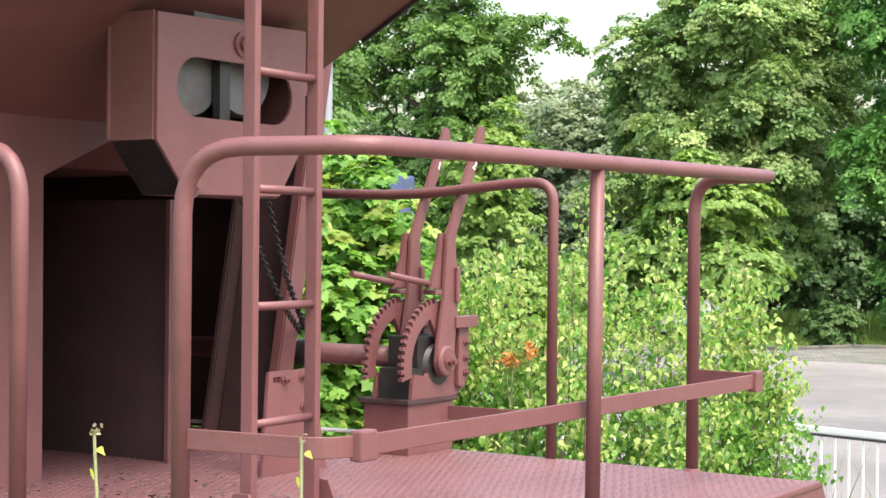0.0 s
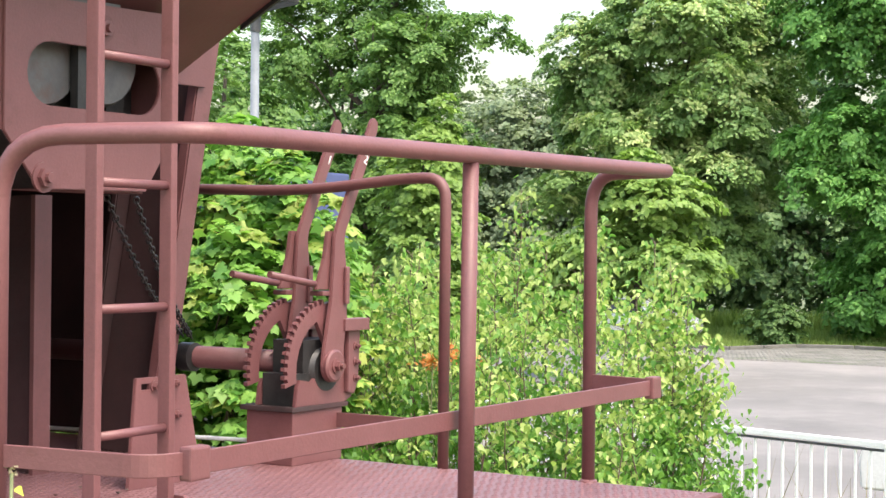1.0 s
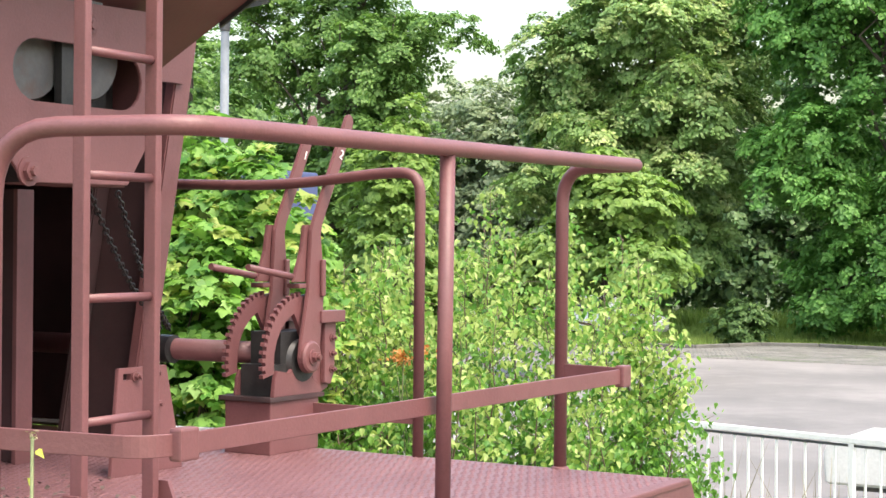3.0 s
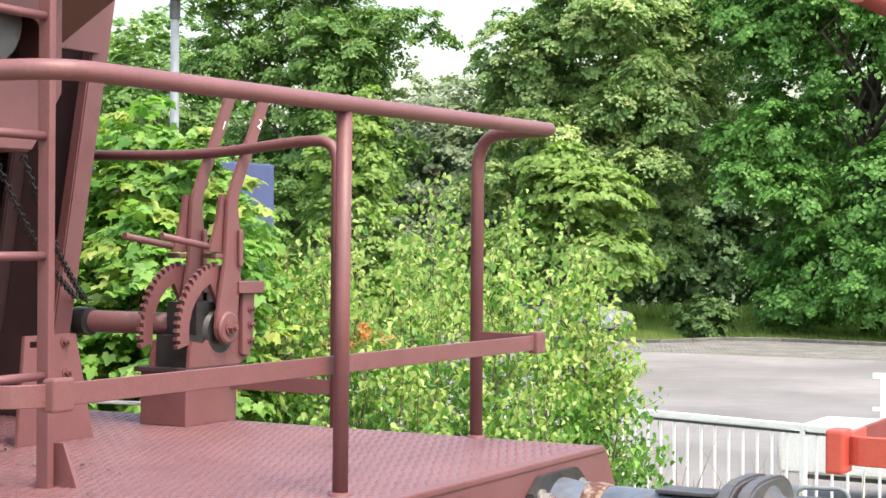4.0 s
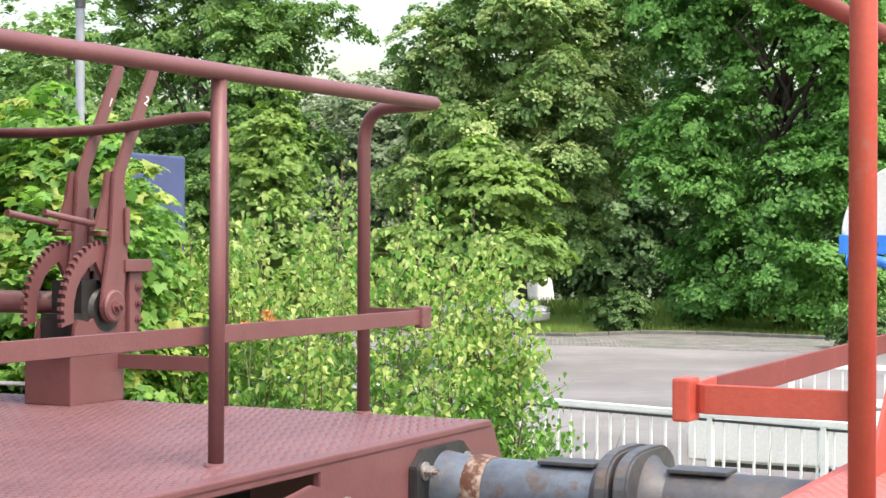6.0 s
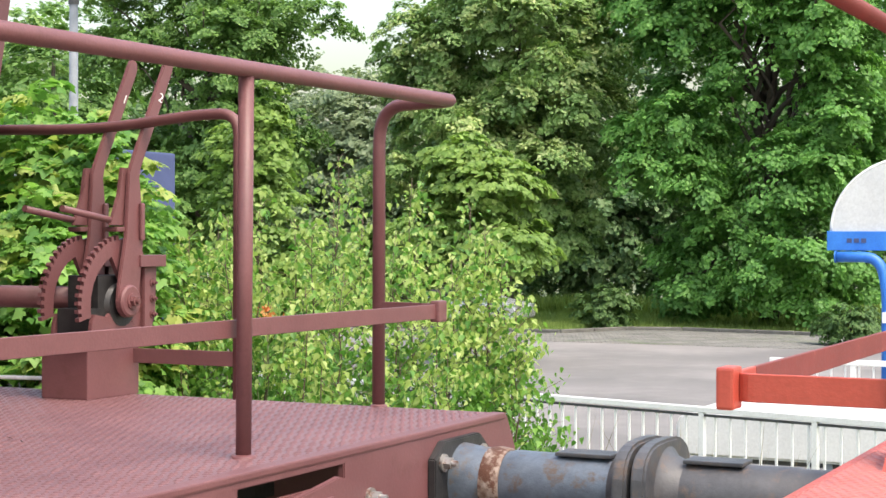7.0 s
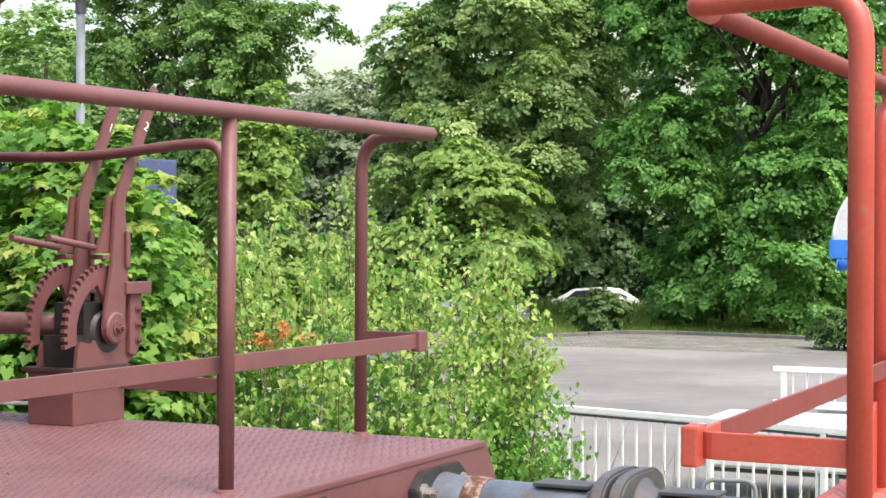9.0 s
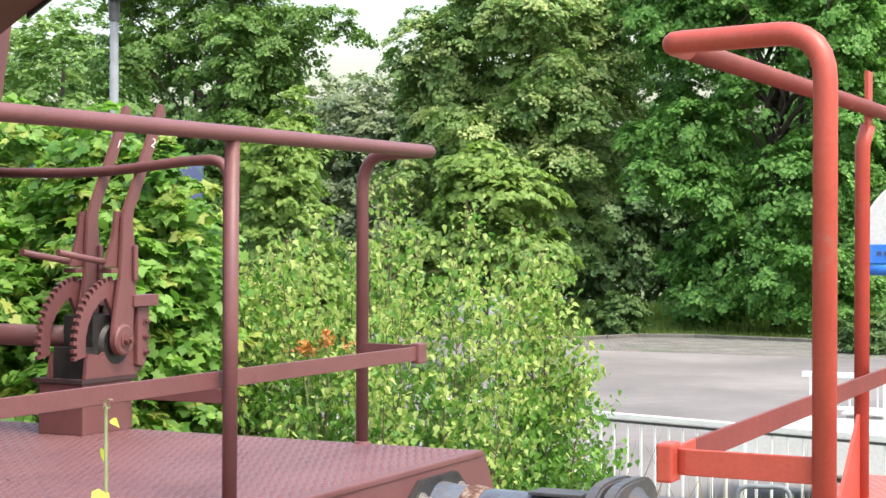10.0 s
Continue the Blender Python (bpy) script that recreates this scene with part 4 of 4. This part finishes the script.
street()
VAN = vehicle("van", "white panel van driving along the road", "van", VAN_SIDE, VAN_GLASS, WHITECAR, 1.9, (-1.5, 1.55), 0.33, (0, 57.0, ROAD))
CAR = vehicle("passing_car", "white car driving along the road", "car", CAR_SIDE, CAR_GLASS, WHITECAR, 1.76, (-1.35, 1.35), 0.32, (0, 60.0, ROAD))


# ---- planting ----
def kerb_strip():
    """Kerb stones along the far side of the car park, with a bulge, and the pavers before them."""
    rng = np.random.default_rng(8)
    line = [(-60, 42.6), (-16.2, 42.4), (-15.0, 45.0), (-13.3, 45.6), (-9.5, 44.9), (-7.0, 44.3), (30, 43.8)]
    k = holder("kerb", "weathered concrete kerb stones beside the grass", "kerb", (0, 0, GROUND))
    k["kind"] = "structure"
    for (xa, ya), (xb, yb) in zip(line, line[1:]):
        n = max(1, int(math.hypot(xb - xa, yb - ya)))
        for i in range(n):
            t0, t1 = i / n, (i + 0.985) / n
            if not -26 < xa + (xb - xa) * t0 < 4:
                continue
            part("kerb_stone", strip([(xa + (xb - xa) * t0, ya + (yb - ya) * t0, 0.05), (xa + (xb - xa) * t1, ya + (yb - ya) * t1, 0.05)], 0.16 + 0.01 * rng.random(), 0.12), KERB, k)
    v = [(-60, 38.5), (30, 38.5), (30, 43.8), (-7.0, 44.3), (-9.5, 44.9), (-13.3, 45.6), (-15.0, 45.0), (-16.2, 42.4), (-60, 42.6)]
    tagged(part("paver_bed", prism(v, "z", GROUND - 0.05, GROUND + 0.01), KERB), "sandy joints of the paved strip", "pavement", kind="structure")
    pos = []
    for i in range(200):
        for j in range(41):
            pos.append((-25 + 0.2 * i * 0.7 + (0.07 if j % 2 else 0), 38.55 + 0.168 * j, GROUND + 0.012))
    pos = np.array(pos)
    edge = np.interp(pos[:, 0], [p[0] for p in line], [p[1] for p in line])
    pos = pos[pos[:, 1] < edge - 0.15]
    m = np.repeat(np.diag([0.066 * 2, 0.16, 1.0])[None], len(pos), 0)
    m[:, 2, 2] = 1 + rng.random(len(pos))
    t = [(-0.5, -0.5, 0), (0.5, -0.5, 0), (0.5, 0.5, 0), (-0.5, 0.5, 0), (-0.47, -0.47, 0.008), (0.47, -0.47, 0.008), (0.47, 0.47, 0.008), (-0.47, 0.47, 0.008)]
    f = [(4, 5, 6, 7), (0, 1, 5, 4), (1, 2, 6, 5), (2, 3, 7, 6), (3, 0, 4, 7)]
    tagged(scatter_mesh("pavers", t, f, pos, m, PAVER), "mossy grey concrete pavers", "pavement", kind="stuff")


def grass(name, x0, x1, y0, y1, n, h, seed, z=GROUND, mat=None, label="rough green grass strip behind the kerb", wide=0.4):
    rng = np.random.default_rng(seed)
    pos = np.stack([rng.uniform(x0, x1, n), rng.uniform(y0, y1, n), np.full(n, z)], 1)
    m = np.zeros((n, 3, 3))
    a = rng.uniform(0, 6.28, n)
    hh = h * (0.5 + rng.random(n))
    m[:, 0, 0], m[:, 1, 0] = np.cos(a) * hh * wide, np.sin(a) * hh * wide
    m[:, 0, 2], m[:, 1, 2] = rng.normal(0, 0.3, n) * hh, rng.normal(0, 0.3, n) * hh
    m[:, 1, 1], m[:, 2, 2] = 1, hh
    tagged(scatter_mesh(name, [(-0.12, 0, 0), (0.12, 0, 0), (0.0, 0, 1)], [(0, 1, 2)], pos, m, mat or L_GRASS), label, "grass", kind="stuff")


def woods():
    G = GROUND
    tree("lime_tree", "tall lime tree in pale bract, dense olive green crown", (-21.05, 49.5, G), 18,
         boughs([((0, 0, 10.0), (4.2, 3.8, 8)), ((-1.7, -1.4, 5.2), (2.7, 2.4, 2.2)), ((1.7, -1.2, 4.9), (2.7, 2.4, 2.2)), ((-2.5, -1.6, 9.2), (2.0, 2.0, 2.2)), ((2.2, -1.6, 8.2), (2.1, 2.0, 2.4)), ((-0.2, -2.4, 6.8), (2.2, 1.9, 2.0)), ((0.2, -2.2, 11.2), (2.4, 2.0, 2.4))], 8, 1), L_LIME, 0.17, 2100, 120, 0.36, 11, 0.3, tips=L_LIMETIP, tip_share=0.4, limbs=26)
    tree("broad_tree", "broad bright green tree with boughs down to the grass", (-11.6, 49.5, G), 18,
         boughs([((0, 0, 9.0), (4.5, 4, 8)), ((-2.4, -1.4, 1.9), (1.6, 1.8, 1.9)), ((-0.9, -1.4, 3.0), (2.6, 2.4, 2.8)), ((1.9, -1.2, 2.7), (2.8, 2.6, 2.4)), ((-2.6, -1.4, 6.2), (2.2, 2.2, 2.6)), ((2.6, -1.2, 6.6), (2.2, 2.2, 2.8)), ((-1.8, -1.6, 10.5), (2.4, 2.2, 2.2)), ((2.2, -1.2, 11), (2.4, 2.2, 2.4))], 8, 2), L_BRIGHT, 0.17, 2000, 115, 0.36, 12, 0.34, limbs=26, gap=(-0.75, 0.55, 4.2, 10.5))
    tree("old_tree", "old spreading tree with drooping branch ends", (-27.2, 40, G), 18,
         boughs([((0, 0, 8.2), (3.1, 3.0, 6)), ((1.5, -0.8, 6.4), (2.0, 1.8, 2.2)), ((1.5, -0.6, 9.4), (1.9, 1.7, 1.2)), ((-2.5, 0, 5), (2.4, 2.2, 3)), ((-2.3, -0.6, 10), (2.2, 2, 2))], 8, 3) + [((3.6, -0.6, 10.1), (1.3, 1.1, 0.5)), ((4.6, -0.6, 9.6), (0.6, 0.6, 0.35))], L_OAK, 0.15, 1500, 100, 0.33, 13, 0.3, limbs=26, shell=0.4, gap=(-0.6, 0.25, 7.2, 12))
    tree("young_maple_tree", "young maple with layered yellow-green crown", (-13.6, 30, G), 5.4,
         [((-0.9, 0, 3.0), (1.5, 1.3, 0.8)), ((0.5, 0, 4.2), (1.4, 1.2, 0.7)), ((1.1, -0.3, 2.8), (1.2, 1.1, 0.7)), ((-0.2, 0, 4.9), (0.8, 0.8, 0.5)), ((-2.0, 0, 2.2), (1.2, 1.0, 0.9))], L_YOUNG, 0.17, 420, 70, 0.24, 14, 0.1, flat=0.35)
    tree("hornbeam", "slim conical light green tree", (-12.25, 18.5, G), 5.6,
         [((0, 0, 2.5), (1.15, 1.1, 1.9)), ((0, 0, 4.2), (0.7, 0.65, 1.0)), ((0.25, 0, 5.1), (0.3, 0.3, 0.6)), ((0.7, -0.2, 1.6), (0.9, 0.9, 1.2))], L_YOUNG, 0.11, 420, 70, 0.17, 15, 0.08, flat=0.45)
    spots = [(-52, 66, 15, L_DARK), (-46, 64.5, 13, L_DARK), (-44, 50, 14, L_LIME), (-39.5, 47, 13, L_OAK), (-39.5, 72, 13.2, L_PALE), (-43, 74, 13.6, L_PALE), (-36.0, 72, 12.6, L_PALE), (-31.5, 72, 11.5, L_OAK), (-25, 65, 14, L_DARK), (-20, 66, 15, L_DARK), (-15.0, 67, 16, L_DARK),
             (-9, 65.5, 16, L_DARK), (-4, 64, 15, L_DARK), (0.5, 62, 15, L_BRIGHT), (5, 64, 15, L_DARK), (-3.2, 55, 14, L_OAK), (-58, 64.5, 15, L_OAK)]
    for i, (x, y, h, lf) in enumerate(spots):
        y = max(y, 65.5) if -32 < x else y
        tree("wood_tree", "tall tree of the wood edge, full summer leaf", (x, y, G), h,
             [((0, 0, h * 0.55), (3.4, 3, h * 0.4)), ((-1.5, -1.5, h * 0.25), (2.8, 2.5, h * 0.24)), ((1.6, -1.2, h * 0.3), (2.8, 2.5, h * 0.28))], lf, 0.28, 430, 58, 0.5, 30 + i, 0.25, limbs=8, group="trees of the wood edge")
    # undergrowth behind the road
    rng = np.random.default_rng(77)
    pos, out, _ = crown_points(rng, [((x, 63.8 + (i % 3) * 0.5, G + 1.3), (2.6, 1.0, 2.2)) for i, x in enumerate(range(-56, 14, 3))], 1500, 45, 0.5)
    pos = pos[pos[:, 2] > G + 0.05]
    tagged(scatter_mesh("undergrowth", *SIMPLE, pos, leaf_turns(rng, len(pos), 0.24), L_DARK), "dark undergrowth along the wood edge", "bushes", kind="stuff")
    for x, y, r, h, s in ((-15.9, 45.6, 1.0, 1.6, 61), (-6.95, 40.6, 0.95, 1.25, 62)):
        tree("shrub", "rounded dull green shrub at the kerb", (x, y, G), h, [((0, 0, h * 0.5), (r, r * 0.8, h * 0.45)), ((r * 0.3, -0.2, h * 0.4), (r * 0.7, r * 0.6, h * 0.4))], L_SHRUB, 0.1, 160, 60, 0.14, s, 0.04, category="shrub", group="shrubs at the kerb")
    grass("grass_strip", -34, 6, 47.0, 54.0, 60000, 0.26, 91)
    grass("grass_edge", -34, 6, 45.75, 47.2, 16000, 0.16, 92)
    grass("grass_corner", -34, -16.3, 42.6, 46.0, 22000, 0.2, 94)
    grass("grass_bank", -9.4, 6, 45.0, 46.0, 9000, 0.14, 95)
    grass("tall_grass", -34, 6, 52.2, 54.1, 26000, 0.62, 96, label="tall unmown grass beside the road")
    grass("verge_grass", -9, 3, 9.6, 12.0, 1500, 0.35, 93, -0.94, L_DRY, "dry weeds before the white fence")
    grass("dry_stalks", -4.6, -1.2, 9.6, 10.9, 90, 0.85, 97, -0.95, L_DRY, "tall dry stalks before the white fence", 0.09)


def saplings():
    """Birch saplings and maples close behind the wagon."""
    rng = np.random.default_rng(21)
    stems = [(-5.0, 5.4, 2.0), (-4.6, 6.2, 2.15), (-4.2, 5.2, 1.9), (-3.72, 6.4, 2.62), (-3.5, 5.6, 2.05), (-3.08, 6.5, 2.42), (-2.8, 5.7, 2.0), (-2.5, 6.5, 2.05), (-2.45, 6.6, 2.0), (-2.5, 5.6, 1.6), (-3.3, 4.9, 1.6), (-4.0, 4.7, 1.6), (-4.9, 4.6, 1.7), (-5.4, 5.8, 2.1), (-2.75, 5.1, 1.3), (-3.6, 5.0, 1.6),
             (-2.4, 6.4, 1.75), (-2.4, 6.2, 1.5), (-2.3, 5.5, 1.2), (-3.0, 4.8, 1.25), (-3.9, 5.9, 2.1), (-4.4, 5.6, 2.0), (-4.5, 4.9, 1.6), (-5.6, 5.1, 1.9), (-2.6, 6.1, 1.8), (-3.3, 6.0, 2.15), (-2.2, 5.0, 1.0), (-3.5, 4.5, 1.0), (-3.95, 6.7, 2.3), (-2.75, 6.7, 2.2), (-2.25, 6.5, 1.85), (-2.15, 6.3, 1.5), (-3.9, 5.2, 2.1), (-4.3, 5.0, 2.0), (-4.15, 5.8, 2.3), (-3.2, 5.3, 1.7), (-4.1, 5.4, 1.9), (-2.9, 6.0, 1.9)]
    for i, (x, y, h) in enumerate(stems):
        g = -0.62 - 0.05 * (y - 5)
        top = h + 0.0 - g
        e = holder("birch_sapling", "slender birch sapling with fresh hanging leaves", "sapling", (x, y, g), "birch saplings by the track")
        bm = bmesh.new()
        lean = rng.normal(0, 0.08, 2)
        limb(bm, (0, 0, -0.1), (lean[0], lean[1], top), 0.013, 0.002, rng, 0.02, 8, 6)
        P, M, PT_, MT = [], [], [], []
        nb = int(38 * top / 2.8)
        for k in range(nb):
            z0 = top * (0.1 + 0.89 * (k + rng.random()) / nb)
            a = rng.uniform(0, 6.28)
            ln = (0.62 * (1 - z0 / top) ** 0.8 + 0.07) * min(1.0, top / 2.6)
            if z0 < top * 0.4:
                ln *= 0.9
            f0 = z0 / top
            p0 = Vector((lean[0] * f0, lean[1] * f0, z0))
            p1 = p0 + Vector((math.cos(a) * ln, math.sin(a) * ln, ln * rng.uniform(0.2, 0.75)))
            tube([p0, p0.lerp(p1, 0.5) + Vector((0, 0, 0.03)), p1], 0.0035, 4, False, bm, 0.0012)
            nl = int((20 + 56 * ln) * (1.25 - 0.8 * f0))
            for _ in range(nl):
                q = p0.lerp(p1, rng.uniform(0.15, 1.05)) + Vector(rng.normal(0, 0.055, 3)) - Vector((0, 0, 0.02))
                (PT_ if (f0 > 0.62 and rng.random() < 0.55) or rng.random() < 0.035 else P).append(q)
        tagged(part("stem", bm, BIRCHBARK, e), kind="stuff")
        for nm, pts, mt in (("leaves", P, L_BIRCH), ("young_leaves", PT_, L_BIRCHTIP)):
            pts = np.array([tuple(p) for p in pts])
            n = len(pts)
            z = rng.normal(size=(n, 3)) * 0.8 + np.array([0.3, -0.7, 0.35])
            z /= np.linalg.norm(z, axis=1)[:, None]
            yv = rng.normal(size=(n, 3)) * 0.45 + np.array([0, 0, -1.0])
            yv -= z * (yv * z).sum(1)[:, None]
            yv /= np.linalg.norm(yv, axis=1)[:, None]
            m = np.stack([np.cross(yv, z), yv, z], 2) * (0.057 * (0.5 + 0.75 * rng.random(n)))[:, None, None]
            scatter_mesh(nm, *HEART, pts, m, mt, e)
    for i, (x, y, h, r) in enumerate(((-5.3, 4.6, 3.15, 0.85), (-6.3, 4.9, 3.2, 1.0), (-4.75, 4.0, 2.35, 0.65), (-7.4, 5.2, 3.3, 1.1), (-4.65, 4.5, 2.85, 0.62), (-5.9, 3.9, 2.4, 0.8), (-4.9, 5.2, 2.4, 0.6))):
        g = -0.55
        H = h - g
        tree("maple_sapling", "leafy young maple with bright green lobed leaves", (x, y, g), H,
             [((0, 0, H * 0.45), (r, r * 0.8, H * 0.38)), ((0.1, 0, H * 0.75), (r * 0.7, r * 0.6, H * 0.2)), ((0, 0, H * 0.92), (r * 0.35, r * 0.35, H * 0.09))], L_MAPLE, 0.086, int(350 * r), 24, 0.13, 50 + i, 0.025, PALM, 0.5, L_MAPLETIP, 0.2, BIRCHBARK, 16, 0.6, 0.3, "sapling", "maple saplings by the track", 0.7)
    # orange blossom among the saplings
    e = holder("flowering_shrub", "orange blossom spray among the birch saplings", "shrub", (-3.5, 5.1, -0.62))
    bm = bmesh.new()
    pts = []
    for k in range(7):
        t = Vector((rng.uniform(-0.28, 0.12), rng.uniform(-0.3, 0.0), rng.uniform(1.92, 2.06)))
        limb(bm, (0, 0, 0), t, 0.008, 0.003, rng, 0.05, 5, 5)
        pts += [t + Vector(rng.normal(0, 0.03, 3)) for _ in range(26)]
    part("stems", bm, STEM, e)
    pts = np.array([tuple(p) for p in pts])
    scatter_mesh("blossom", *SIMPLE, pts, leaf_turns(rng, len(pts), 0.045), L_ORANGE, e)


def weeds():
    """Tall stalks close before the camera."""
    rng = np.random.default_rng(33)
    for x, y, z in ((1.175, -3.79, 1.9), (1.045, -4.03, 1.925), (1.32, -3.95, 1.66)):
        g = -0.15
        e = holder("weed", "tall thin weed with yellow-green leaves", "weed", (x, y, g), "weeds beside the track")
        top = z - g
        bm = bmesh.new()
        limb(bm, (0.03, 0.02, -0.05), (0, 0, top), 0.006, 0.002, rng, 0.01, 8, 6)
        part("stalk", bm, STEM, e)
        pts, m = [], []
        for k in range(6):
            zz = top - 0.014 - 0.038 * k - 0.012 * rng.random()
            a = k * 2.4
            pts.append((math.cos(a) * 0.01, math.sin(a) * 0.01, zz))
            y_ = np.array([math.cos(a), math.sin(a), -0.8])
            y_ /= np.linalg.norm(y_)
            z_ = np.array([0.4, -0.7, 0.5])
            z_ -= y_ * (y_ @ z_)
            z_ /= np.linalg.norm(z_)
            m.append(np.stack([np.cross(y_, z_), y_, z_], 1) * (0.014 + 0.009 * k if k < 4 else 0.048))
        for p, q in zip(pts, m):
            scatter_mesh("leaf", *HEART, np.array([p]), np.array([q]), L_YELLOW, e)
        buds = np.array([(0, 0, top)] * 12) + rng.normal(0, 0.004, (12, 3))
        scatter_mesh("buds", *SIMPLE, buds, leaf_turns(rng, 12, 0.008), L_DRY, e)


kerb_strip()
woods()
saplings()
weeds()


# ---- what moves ----
def motions():
    train = [(0, 0.0), (7.4, 0.0), (7.6, -0.008), (8, -0.059), (8.5, -0.146), (9, -0.258), (9.5, -0.404), (10, -0.558)]
    for w in (RED_WAGON, ORANGE_WAGON):
        walk(w, [(t, pose(x, 0, 0)) for t, x in train])
    walk(VAN, [(t, pose(-21.3 - 14.8 * (t - 5.7), 57.0, ROAD, 0, 0, 180)) for t in (0, 2.5, 5, 7.5, 10)])
    walk(CAR, [(t, pose(-20.8 + 15 * (t - 9), 60.0, ROAD)) for t in (0, 2.5, 5, 7.5, 10)])


motions()
